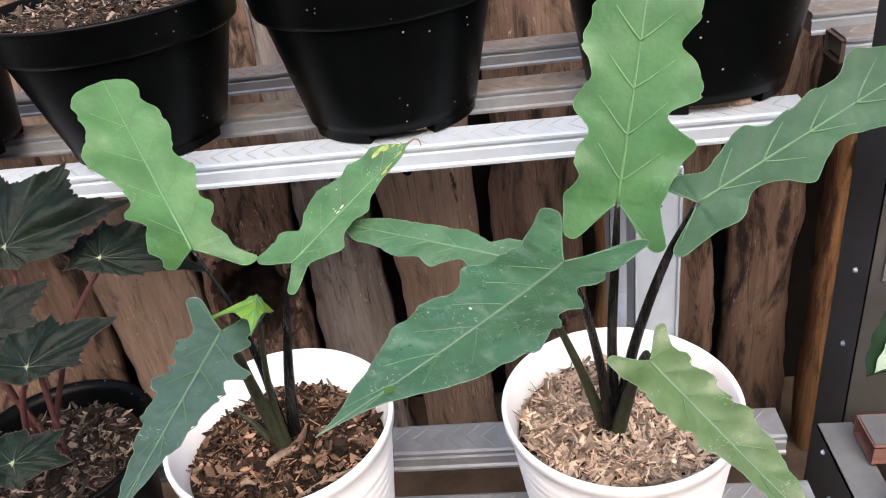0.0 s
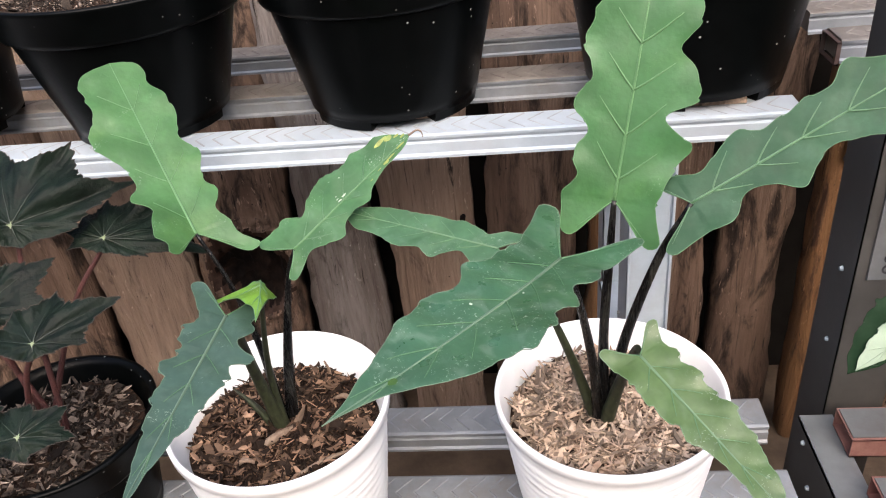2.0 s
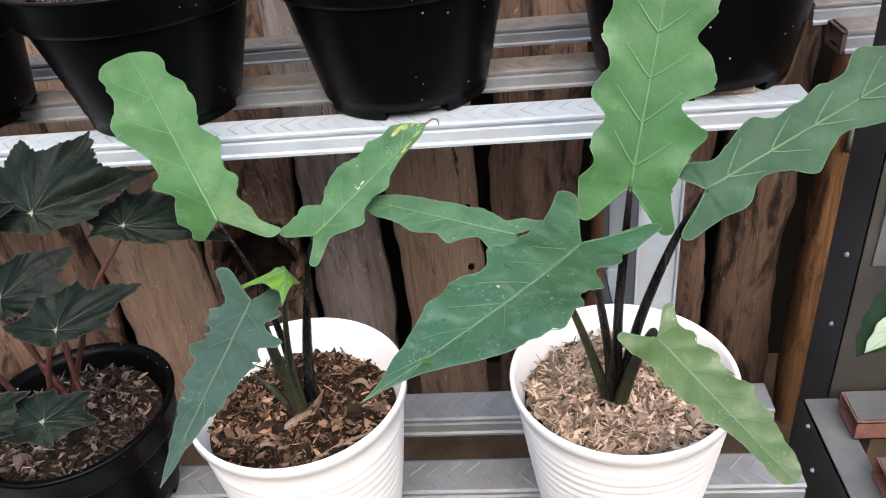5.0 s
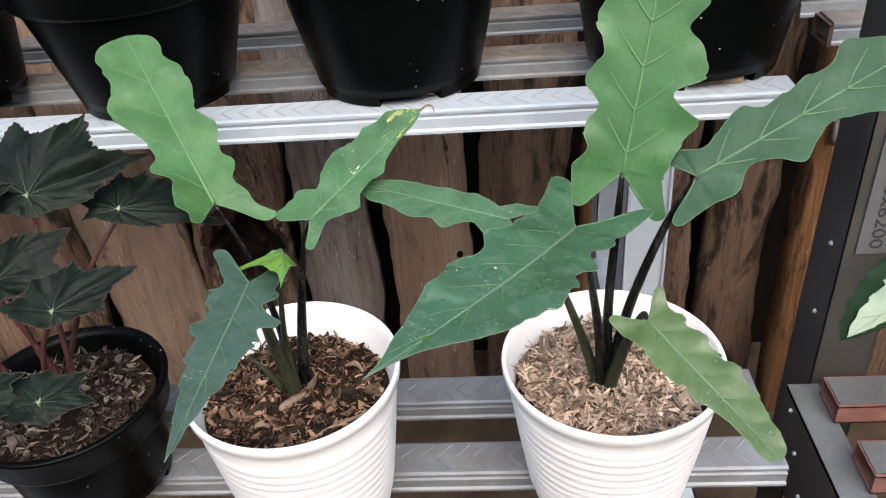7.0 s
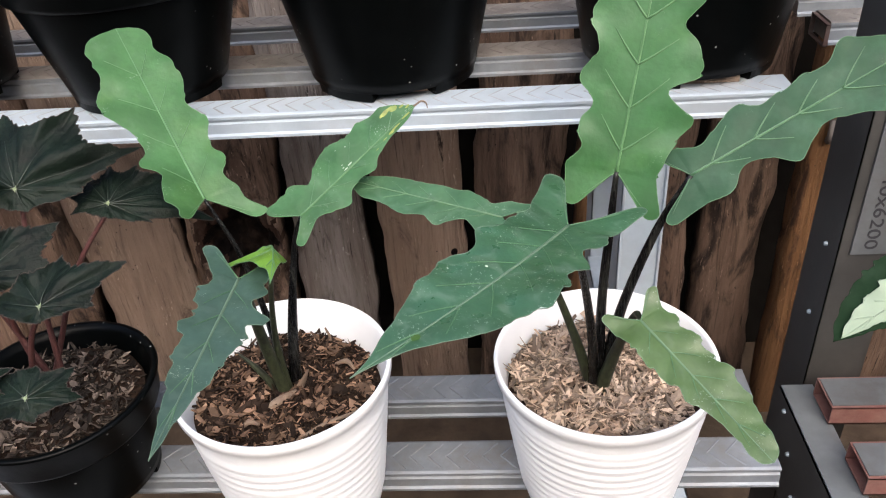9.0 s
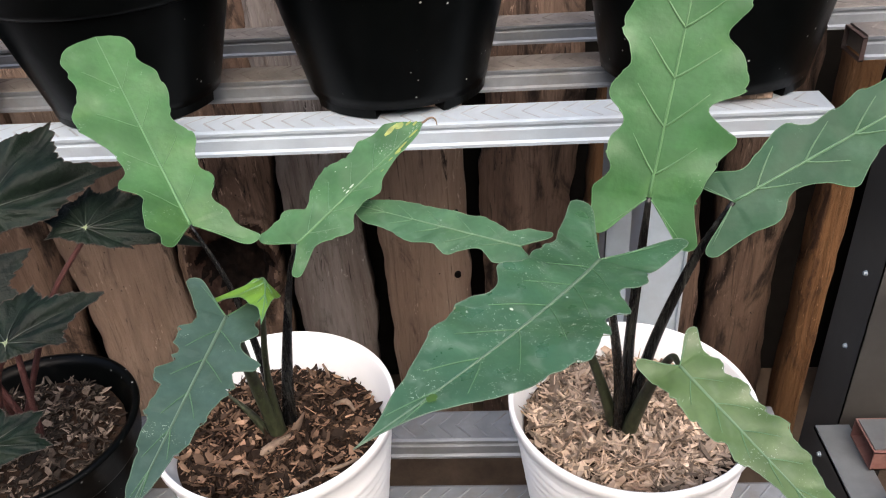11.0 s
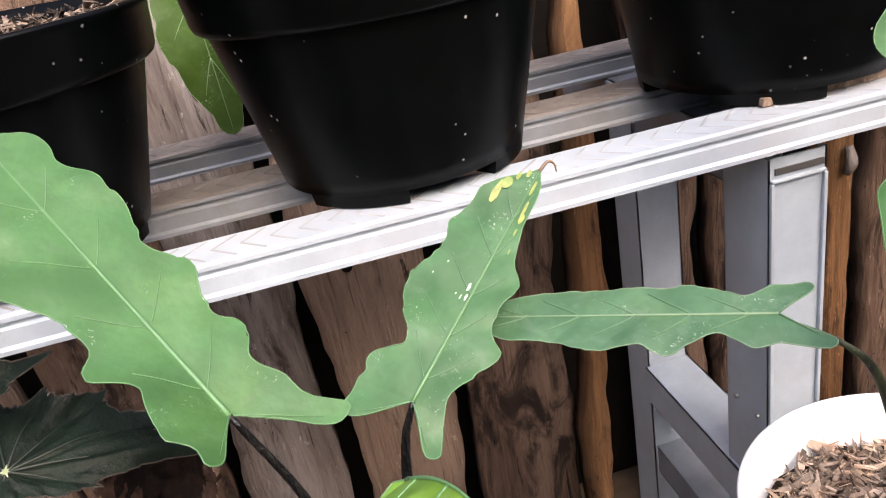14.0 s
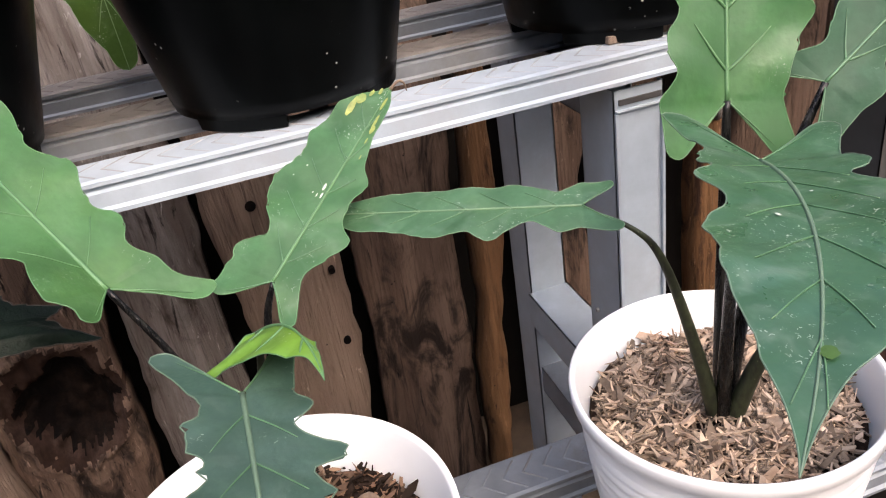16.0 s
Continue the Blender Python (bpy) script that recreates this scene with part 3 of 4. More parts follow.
# ---- pots ----
def white_pot(x, y, z0=0.544, top=0.720, r=0.101, filled="damp brown chips"):
    pot = thing("plant_pot", (x, y, z0), "white ribbed plastic pot with rolled rim, filled with " + filled, "plant pot", "white pots")
    h = top - z0
    prof = [(0.0, 0.006), (0.064, 0.006), (0.066, 0.0), (0.070, 0.0), (0.072, 0.006)]
    for k in range(49):
        s = k / 48
        rr = 0.072 + (r - 0.006 - 0.072) * s ** 0.85
        z = 0.008 + (h - 0.028) * s
        rib = 0.0016 * abs(math.sin(math.pi * z / 0.0105)) if 0.02 < z < h - 0.03 else 0
        prof.append((rr + rib, z))
    part("pot_wall", lathe(prof + [(r - 0.0055, h - 0.0185)], (x, y, z0), 96), WHITE, pot, smooth=True)
    prof = [(r - 0.0055, h - 0.0185), (r - 0.0045, h - 0.0135), (r - 0.003, h - 0.0125), (r - 0.0005, h - 0.0105), (r, h - 0.003), (r - 0.0004, h - 0.0009), (r - 0.0016, h), (r - 0.0034, h - 0.0004),
             (r - 0.0045, h - 0.003), (r - 0.006, h - 0.008), (r - 0.009, h - 0.02), (r - 0.016, h - 0.05), (r - 0.03, h - 0.1)]
    part("rim", lathe(prof, (x, y, z0), 96), WHITE, pot, "rolled white rim", smooth=True)
    return pot


def black_pot(x, y, z0=0.871, high=0.205, r_top=0.135, r_low=0.088, turn=0.0, label="black plastic nursery pot with a wide rim, dusted with specks"):
    pot = thing("plant_pot", (x, y, z0), label, "plant pot", "black pots")
    foot = 0.010
    lip = 0.038
    r_mid = r_top - 0.012
    prof = [(0.0, foot), (r_low - 0.006, foot), (r_low, foot)]
    for k in range(1, 11):
        s = k / 10
        prof.append((r_low + (r_mid - r_low) * s, foot + (high - lip - foot) * s))
    part("pot_wall", lathe(prof, (x, y, z0), 80), BLACK, pot, smooth=True)
    prof = [(r_mid, high - lip), (r_mid + 0.004, high - lip), (r_top - 0.005, high - lip + 0.002), (r_top - 0.003, high - lip + 0.006), (r_top, high - 0.006), (r_top + 0.003, high - 0.003),
             (r_top + 0.002, high), (r_top - 0.003, high), (r_top - 0.006, high - 0.01), (r_mid - 0.006, high - lip), (r_mid - 0.03, high - 0.11)]
    part("rim", lathe(prof, (x, y, z0), 80), BLACK, pot, "deep overhanging black rim", smooth=True)
    for k in range(4):
        bm = bmesh.new()
        a0 = turn + k * math.pi / 2
        ring = []
        for j in range(13):
            a = a0 + (j / 12) * radians(47)
            c, s = math.cos(a), math.sin(a)
            ring.append([bm.verts.new((x + q * c, y + q * s, z0 + z)) for q, z in
                         ((r_low - 0.02, 0), (r_low - 0.0035, 0), (r_low - 0.0015, 0.0012), (r_low + 0.0002, foot + 0.002), (r_low - 0.02, foot + 0.002))])
        for a, b in zip(ring, ring[1:]):
            for i in range(5):
                bm.faces.new((a[i], a[(i + 1) % 5], b[(i + 1) % 5], b[i]))
        bm.faces.new(ring[0])
        bm.faces.new(list(reversed(ring[-1])))
        bmesh.ops.recalc_face_normals(bm, faces=bm.faces)
        part("foot", bm, BLACK, pot)
    return pot


def mulch(x, y, z, r, mat, count, seed, label, size=0.009, dome=0.006, slim=1.0):
    """Soil with loose flakes of wood lying on it."""
    bm = bmesh.new()
    rings = 10
    rows = [[bm.verts.new((x, y, z + dome))]]
    for k in range(1, rings + 1):
        q = r * k / rings
        rows.append([bm.verts.new((x + q * math.cos(a), y + q * math.sin(a),
                                   z + dome * (1 - (k / rings) ** 2) + 0.004 * noise.noise((q * 60 * math.cos(a) + seed, q * 60 * math.sin(a), 1))))
                     for a in (2 * math.pi * j / 40 for j in range(40))])
    for j in range(40):
        bm.faces.new((rows[0][0], rows[1][j], rows[1][(j + 1) % 40]))
        for a, b in zip(rows[1:], rows[2:]):
            bm.faces.new((a[j], b[j], b[(j + 1) % 40], a[(j + 1) % 40]))
    soil = part("soil", bm, SOIL, smooth=True)
    tagged(soil, "dark potting soil filling the pot", "soil", kind="stuff")
    rnd = random.Random(seed)
    verts, faces = [], []
    for k in range(count):
        q, a = r * 0.945 * math.sqrt(rnd.random()), rnd.uniform(0, 2 * math.pi)
        L = size * rnd.choice((0.4, 0.6, 0.8, 1.0, 1.0, 1.3, 1.7)) * rnd.uniform(0.7, 1.2)
        W = L * rnd.choice((0.12, 0.2, 0.3, 0.4, 0.7)) * slim * rnd.uniform(0.8, 1.2)
        T = rnd.uniform(0.00025, 0.0008)
        curl = rnd.gauss(0, 0.2) * L
        c = Vector((x + q * math.cos(a), y + q * math.sin(a), z + dome * (1 - (q / r) ** 2) + rnd.uniform(0.0, 0.009)))
        m = Matrix.Translation(c) @ Euler((rnd.gauss(0, 0.5), rnd.gauss(0, 0.34), rnd.uniform(0, 6.3))).to_matrix().to_4x4()
        n0 = len(verts)
        k1, k2 = rnd.uniform(0.3, 1), rnd.uniform(-0.3, 0.3)
        for zz in (-T, T):
            for px, py in ((-1, -k1), (0.2, -1), (1, k2), (0.1, 1), (-0.9, 0.6)):
                verts.append(m @ Vector((px * L / 2, py * W / 2, zz + curl * px * px)))
        faces += [(n0 + 4, n0 + 3, n0 + 2, n0 + 1, n0), (n0 + 5, n0 + 6, n0 + 7, n0 + 8, n0 + 9)]
        faces += [(n0 + i, n0 + (i + 1) % 5, n0 + 5 + (i + 1) % 5, n0 + 5 + i) for i in range(5)]
    me = bpy.data.meshes.new("wood_chips")
    me.from_pydata([tuple(v) for v in verts], [], faces)
    me.materials.append(mat)
    tagged(new("wood_chips", me), label, "wood chips", kind="stuff")


def island_vary(m, low, high, power):
    """Lets loose flakes of one mesh differ in lightness, most of them dark."""
    n, l = m.node_tree.nodes, m.node_tree.links
    b = n["Principled BSDF"]
    src = b.inputs["Base Color"].links[0].from_socket
    g, r, h = n.new("ShaderNodeNewGeometry"), n.new("ShaderNodeMapRange"), n.new("ShaderNodeHueSaturation")
    r.inputs[3].default_value, r.inputs[4].default_value = low, high
    p = n.new("ShaderNodeMath")
    p.operation = "POWER"
    p.inputs[1].default_value = power
    l.new(g.outputs["Random Per Island"], p.inputs[0])
    l.new(p.outputs[0], r.inputs[0])
    l.new(r.outputs[0], h.inputs["Value"])
    l.new(src, h.inputs["Color"])
    l.new(h.outputs[0], b.inputs["Base Color"])


island_vary(CHIP_PALE, 0.30, 1.7, 1.2)
island_vary(CHIP_DARK, 0.15, 3.0, 3.4)
island_vary(CHIP_GREY, 0.2, 2.6, 3.2)

white_pot(-0.118, -0.002, top=0.7245, r=0.099)
white_pot(0.172, 0.011, top=0.7165, r=0.0995, filled="pale dry chips")
mulch(-0.118, -0.002, 0.687, 0.0865, CHIP_DARK, 2300, 3, "damp brown wood chips and bark on the soil", 0.0095, slim=0.75)
mulch(0.172, 0.011, 0.684, 0.087, CHIP_PALE, 3300, 4, "pale dry wood chips covering the soil", 0.014, slim=0.45)
BLACKS = ((-0.578, 0.325, 0.135, 0.118, 0.094), (-0.307, 0.313, 0.157, 0.129, 0.086), (-0.030, 0.322, 0.162, 0.130, 0.092),
          (0.284, 0.332, 0.160, 0.134, 0.103), (-0.92, 0.325, 0.16, 0.135, 0.095))
for k, (x, y, high, r, low) in enumerate(BLACKS):
    black_pot(x, y, 0.8715, high, r, low, turn=radians(-56))
    mulch(x, y, 0.8715 + high - 0.014, r - 0.011, CHIP_GREY, 1100, 20 + k, "dry grey-brown wood chips in a black pot", 0.0095, 0.003, slim=0.7)


# ---- arrow-leaved plants ----
def leaf(plant, base, tip, normal, left, right, lobes, mat, vein=VEIN, bend=0.0, cup=0.0, fold=0.0, bow=0.0, quilt=0.0007, ripple=0.0022, veins=5, blunt=False, marks=(), label="", jag=(0.03, 0.03), rib=1.0, wavy=0.6, lateral=None, ridge=1.0, lift=0.0, waist=1.0):
    """An arrow-shaped wavy leaf. base: where the stalk joins; left and right: half widths along the midrib as parts of its length;
    lobes: for each side how far the rear lobe reaches back and out, as parts of the length."""
    base, tip = Vector(base), Vector(tip)
    n0 = Vector(normal).normalized()
    along = tip - base
    along -= along.dot(n0) * n0
    size = along.length
    v = along / size
    side = v.cross(n0)
    rise = (tip - base).dot(n0)

    def place(u, s):
        """A point of the leaf, u across in lengths, s along from base 0 to tip 1."""
        h = bend * size * 4 * max(s, 0) * (1 - min(s, 1)) + rise * max(s, 0) + cup * size * (u * u) * 4 + fold * size * abs(u) * (1 - min(max(s, 0), 1) ** 2)
        h += ripple * (math.sin(s * 19 + (1.5 if u > 0 else 0) + size * 30) + 0.6 * math.sin(s * 31 + size * 90)) * 0.7 * min(abs(u) / 0.15, 1) ** 2
        f = min(abs(u) / 0.16, 1)
        h += quilt * abs(math.sin(math.pi * (s - 0.08 - 0.125 * f) * max(veins, 1) / 0.84)) * 4 * f * (1.15 - f) if s > 0 else 0
        if lift and u < 0:
            g = min(max((0.34 - s) / 0.44, 0.0), 1.0)
            h += lift * size * g * g * (3 - 2 * g) * min(-u / 0.15, 1.3)
        sc = min(max(s, 0), 1)
        return base + side * ((u + bow * 4 * sc * (1 - sc)) * size) + v * (s * size) + n0 * h

    bm = bmesh.new()
    rows, cross = 110, 9
    cache, rims = {}, []

    def vert(u, s, key):
        if key not in cache:
            cache[key] = bm.verts.new(place(u, s))
        return cache[key]

    for sgn, widths, (back, out) in ((-1, left, lobes[0]), (1, right, lobes[1])):
        w = list(widths) + [0.0]
        w = [w[0]] + [b + wavy * (b - (a + c) / 2) for a, b, c in zip(w, w[1:], w[2:])] + [0.0]
        edge = []
        lobe = [(0.0, 0.0), (0.34 * out, -0.40 * back), (0.66 * out, -0.84 * back), (0.87 * out, -back), (1.08 * out, -0.86 * back),
                (0.5 * waist * (1.06 * out + w[0]), -0.42 * back), (w[0], 0.0)]
        edge = [(q.x, q.y) for q in bezier([(u, s, 0) for u, s in lobe], 24)]      # round the rear lobe
        edge[-1] = (w[0], 0.0)
        for k in range(1, rows + 1):
            s = k / rows
            u = max(spline(w, s), 0.0)
            u *= 1 + 0.07 * (abs(math.sin(s * 17 + 3 * sgn + size * 40)) - 0.6)
            saw = (s * 7.3 + 0.35 * noise.noise((s * 9, size * 50, sgn))) % 1.0
            u *= 1 + jag[(sgn + 1) // 2] * (2.2 * (saw ** 1.5 - 0.4) + 1.2 * noise.noise((s * 40, size * 70, sgn * 3))) * (1 - s ** 4)
            if blunt and s > 11 / 12:
                u = w[11] * math.sqrt(max(0.0, 1 - ((s - 11 / 12) * 12) ** 2))
            edge.append((u, s))
        rims.append([place(sgn * u, s) for u, s in edge[::2]])
        grid = []
        for i, (u, s) in enumerate(edge):
            row = []
            sm = max(s, 0.0)
            for j in range(cross + 1):
                f = j / cross
                if f == 0:
                    row.append(vert(0, sm, ("m", round(sm, 4))))
                else:
                    row.append(vert(sgn * u * f, sm + (s - sm) * f, (sgn, i, j)))
            grid.append(row)
        for a, b in zip(grid, grid[1:]):
            for j in range(cross):
                quad = [a[j], a[j + 1], b[j + 1], b[j]]
                quad = [q for i, q in enumerate(quad) if q is not quad[i - 1]]
                if len(quad) > 2 and len(set(quad)) == len(quad):
                    try:
                        bm.faces.new(quad)
                    except ValueError:
                        pass
    bmesh.ops.recalc_face_normals(bm, faces=bm.faces)
    blade = part("leaf", bm, mat, plant, label, smooth=True)
    for rim in rims:
        part("margin", tube(rim, [0.00034, 0.0003, 0.00025], 5, 90), vein, blade, smooth=True)
    top = n0 * 0.0006
    line = [place(0, s / 10) + top * 0.3 for s in range(11)]
    part("midrib", tube(line, [0.0009 * rib, 0.0006 * rib, 0.00025], 8, 30), vein, blade, smooth=True)
    for k in range(veins):
        s0 = 0.08 + 0.84 * k / veins
        for sgn, widths in ((-1, left), (1, right)):
            s1 = s0 + 0.125 + 0.03 * noise.noise((k * 3.1, sgn, size * 60))
            reach = spline(list(widths) + [0.0], s1) * (0.68 + 0.2 * noise.noise((k * 5.7, sgn * 2, size * 80)))
            pts = [place(sgn * reach * f, s0 + (s1 - s0) * f ** 1.1) + top * 0.45 for f in (0, 0.33, 0.66, 1)]
            part("vein", tube(pts, [0.00055 * ridge, 0.00045 * ridge, 0.0002], 6, 8), lateral or vein, blade, smooth=True)
    for sgn, (back, out) in ((-1, lobes[0]), (1, lobes[1])):
        pts = [place(sgn * out * 0.75 * f, -back * 0.8 * f) + top * 0.6 for f in (0, 0.5, 1)]
        part("vein", tube(pts, [0.0005, 0.0001], 6, 6), lateral or vein, blade, smooth=True)
    for name, u, s, ru, rs, m in marks:
        bm = bmesh.new()
        c = bm.verts.new(place(u, s) + n0 * 0.0009)
        ring = [bm.verts.new(place(u + ru * (0.8 + 0.35 * noise.noise((k, u * 40, s * 40))) * math.cos(k * 0.4488),
                                   s + rs * (0.8 + 0.35 * noise.noise((k, s * 50, 3))) * math.sin(k * 0.4488)) + n0 * 0.0008) for k in range(14)]
        for k in range(14):
            bm.faces.new((c, ring[k], ring[(k + 1) % 14]))
        part(name, bm, m, blade)
    return blade


def stalk(plant, points, radii, mat=PETIOLE):
    return part("petiole", tube(points, [0.67 * r for r in radii], 12, 24), mat, plant, smooth=True)


left_plant = thing("alocasia_plant", (-0.118, 0.0, 0.69), "young arrow-leaved plant with light wavy leaves and dark mottled stalks", "potted plant", "arrow-leaved plants")
leaf(left_plant, (-0.161, 0.03, 0.88), (-0.247, 0.141, 0.991), (0.40, -0.47, 0.78),
     [0.190, 0.165, 0.150, 0.179, 0.152, 0.166, 0.213, 0.233, 0.215, 0.178, 0.175, 0.15], [0.165, 0.14, 0.174, 0.148, 0.171, 0.169, 0.144, 0.157, 0.169, 0.158, 0.125, 0.11],
     ((0.105, 0.15), (0.175, 0.225)), LEAF_LIGHT, VEIN_SOFT, lift=0.10, waist=0.86, blunt=True, wavy=0.4, veins=4, rib=1.5, ridge=0.5, quilt=0.0006, fold=0.10, label="broad light green wavy leaf")
yellowing = leaf(left_plant, (-0.086, 0.039, 0.855), (0.012, 0.117, 0.918), (-0.12, -0.53, 0.84),
     [0.208, 0.196, 0.148, 0.17, 0.212, 0.226, 0.195, 0.197, 0.196, 0.179, 0.147, 0.085], [0.113, 0.113, 0.142, 0.166, 0.124, 0.121, 0.123, 0.089, 0.062, 0.048, 0.042, 0.028],
     ((0.13, 0.185), (0.14, 0.15)), LEAF_MID, VEIN_SOFT, lateral=VEIN_DEEP, rib=1.1, ridge=0.6, marks=[
         ("yellow_patch", -0.105, 0.83, 0.016, 0.06, LEAF_YELLOW), ("yellow_patch", -0.085, 0.885, 0.022, 0.035, LEAF_YELLOW), ("yellow_patch", -0.03, 0.955, 0.010, 0.022, LEAF_YELLOW), ("yellow_patch", 0.012, 0.90, 0.008, 0.045, LEAF_YELLOW), ("yellow_patch", 0.028, 0.76, 0.010, 0.03, LEAF_YELLOW), ("yellow_patch", -0.06, 0.93, 0.010, 0.025, LEAF_YELLOW),
         ("yellow_patch", 0.022, 0.80, 0.007, 0.05, LEAF_YELLOW), ("yellow_patch", 0.032, 0.70, 0.005, 0.02, LEAF_YELLOW), ("yellow_patch", 0.045, 0.62, 0.004, 0.015, LEAF_YELLOW),
         ("white_scar", -0.02, 0.44, 0.007, 0.022, LEAF_SCAR), ("white_scar", -0.012, 0.40, 0.005, 0.018, LEAF_SCAR), ("white_scar", -0.03, 0.395, 0.003, 0.012, LEAF_SCAR), ("white_scar", -0.05, 0.40, 0.003, 0.006, LEAF_SCAR), ("white_scar", -0.15, 0.30, 0.003, 0.004, LEAF_SCAR), ("white_scar", -0.16, 0.44, 0.003, 0.005, LEAF_SCAR),
         ("white_scar", -0.13, 0.50, 0.004, 0.006, LEAF_SCAR)], label="light green leaf with a yellowing tip and white scar")
leaf(left_plant, (-0.109, -0.068, 0.868), (-0.108, -0.247, 0.88), (0.25, 0.06, 0.96),
     [0.112, 0.122, 0.112, 0.145, 0.118, 0.122, 0.095, 0.078, 0.056, 0.038, 0.022, 0.012], [0.112, 0.104, 0.122, 0.094, 0.112, 0.098, 0.090, 0.074, 0.06, 0.045, 0.03, 0.015],
     ((0.20, 0.125), (0.19, 0.18)), LEAF_BLUE, VEIN_DARK, lateral=VEIN_DEEP, fold=0.1, rib=1.3, ridge=0.7, ripple=0.002, jag=(0.11, 0.12), label="blue-green pointed leaf with a jagged edge")
leaf(left_plant, (-0.098, -0.020, 0.864), (-0.078, -0.092, 0.880), (0.40, -0.05, 0.90),
     [0.12, 0.15, 0.17, 0.18, 0.17, 0.15, 0.12, 0.10, 0.07, 0.05, 0.03, 0.015], [0.16, 0.24, 0.32, 0.38, 0.38, 0.34, 0.28, 0.21, 0.15, 0.10, 0.05, 0.02],
     ((0.05, 0.06), (0.05, 0.07)), LEAF_FRESH, VEIN_SOFT, fold=-1.05, bend=0.16, veins=3, label="small fresh lime green leaf still unrolling")
stalk(left_plant, [(-0.116, -0.004, 0.685), (-0.114, -0.010, 0.77), (-0.098, -0.020, 0.864)], [0.007, 0.004, 0.0025], PETIOLE_GREEN)
stalk(left_plant, [(-0.118, 0.0, 0.685), (-0.125, 0.012, 0.76), (-0.140, 0.022, 0.83), (-0.161, 0.03, 0.88)], [0.0085, 0.005, 0.0032, 0.0022])
stalk(left_plant, [(-0.112, 0.002, 0.685), (-0.105, 0.015, 0.76), (-0.095, 0.035, 0.83), (-0.086, 0.039, 0.855)], [0.0095, 0.0066, 0.0034, 0.002], PETIOLE)
stalk(left_plant, [(-0.118, -0.004, 0.685), (-0.122, -0.02, 0.77), (-0.116, -0.045, 0.84), (-0.109, -0.068, 0.868)], [0.0095, 0.0072, 0.005, 0.0024], PETIOLE_GREEN)
stalk(left_plant, [(-0.122, -0.004, 0.685), (-0.140, 0.0, 0.715), (-0.158, 0.004, 0.735)], [0.006, 0.0045, 0.001], PETIOLE_GREEN)

right_plant = thing("alocasia_plant", (0.165, 0.0, 0.70), "arrow-leaved plant with long wavy green leaves on black stalks", "potted plant", "arrow-leaved plants")
leaf(right_plant, (0.128, -0.066, 0.903), (0.004, -0.235, 0.925), (0.14, 0.02, 0.98),
     [0.150, 0.156, 0.132, 0.160, 0.152, 0.180, 0.172, 0.152, 0.132, 0.092, 0.044, 0.015], [0.145, 0.138, 0.150, 0.146, 0.158, 0.136, 0.146, 0.140, 0.122, 0.092, 0.062, 0.026],
     ((0.25, 0.155), (0.23, 0.20)), LEAF_DEEP, VEIN_DARK, lateral=VEIN_DEEP, bend=0.05, fold=0.17, bow=-0.05, rib=1.25, ridge=0.6, veins=6, jag=(0.05, 0.03),
     marks=[("white_scar", 0.05, 0.46, 0.006, 0.006, LEAF_SCAR), ("white_scar", -0.02, 0.30, 0.004, 0.004, LEAF_SCAR), ("green_patch", -0.010, 0.81, 0.014, 0.016, LEAF_FRESH2)],
     label="large deep green leaf")
leaf(right_plant, (0.173, 0.019, 0.897), (0.21, 0.082, 1.079), (-0.15, -0.93, 0.35),
     [0.201, 0.168, 0.172, 0.154, 0.189, 0.171, 0.17, 0.192, 0.176, 0.15, 0.11, 0.06], [0.153, 0.175, 0.197, 0.212, 0.161, 0.216, 0.204, 0.16, 0.182, 0.17, 0.12, 0.06],
     ((0.155, 0.17), (0.165, 0.18)), LEAF_TALL, VEIN_SOFT, quilt=0.0006, ripple=0.0014, rib=1.5, ridge=1.6, fold=0.12, label="tall upright light green leaf with deep veins")
leaf(right_plant, (0.084, 0.021, 0.858), (-0.054, 0.084, 0.865), (-0.1, -0.25, 0.96),
     [0.113, 0.122, 0.098, 0.113, 0.141, 0.131, 0.137, 0.136, 0.11, 0.104, 0.089, 0.046], [0.121, 0.085, 0.105, 0.119, 0.115, 0.109, 0.108, 0.106, 0.096, 0.085, 0.062, 0.033],
     ((0.14, 0.13), (0.12, 0.13)), LEAF_GREY, VEIN_MID, lateral=VEIN_DEEP, rib=0.9, ridge=0.7, label="narrow mid-green leaf reaching sideways")
leaf(right_plant, (0.1804, -0.0783, 0.828), (0.249, -0.179, 0.793), (-0.06, -0.38, 0.92),
     [0.150, 0.160, 0.150, 0.166, 0.160, 0.168, 0.172, 0.162, 0.150, 0.130, 0.104, 0.070], [0.172, 0.160, 0.155, 0.152, 0.140, 0.122, 0.120, 0.096, 0.074, 0.066, 0.060, 0.052],
     ((0.12, 0.18), (0.135, 0.17)), LEAF_OLIVE, VEIN_MID, lateral=VEIN_DEEP, rib=1.2, ridge=0.7, fold=0.12, blunt=True, jag=(0.06, 0.07), label="olive green older leaf hanging over the rim")
leaf(right_plant, (0.227, 0.007, 0.898), (0.407, 0.037, 0.996), (-0.2, -0.75, 0.6),
     [0.114, 0.09, 0.108, 0.126, 0.101, 0.104, 0.108, 0.11, 0.133, 0.104, 0.072, 0.038], [0.118, 0.118, 0.081, 0.091, 0.125, 0.102, 0.085, 0.105, 0.126, 0.091, 0.055, 0.02],
     ((0.06, 0.115), (0.16, 0.12)), LEAF_SLATE, VEIN_DEEP, rib=1.25, ridge=1.2, quilt=0.0011, label="grey-green leaf leaning outwards")
stalk(right_plant, [(0.162, -0.003, 0.69), (0.156, -0.012, 0.76), (0.143, -0.033, 0.84), (0.128, -0.066, 0.902)], [0.0085, 0.006, 0.0045, 0.0025])
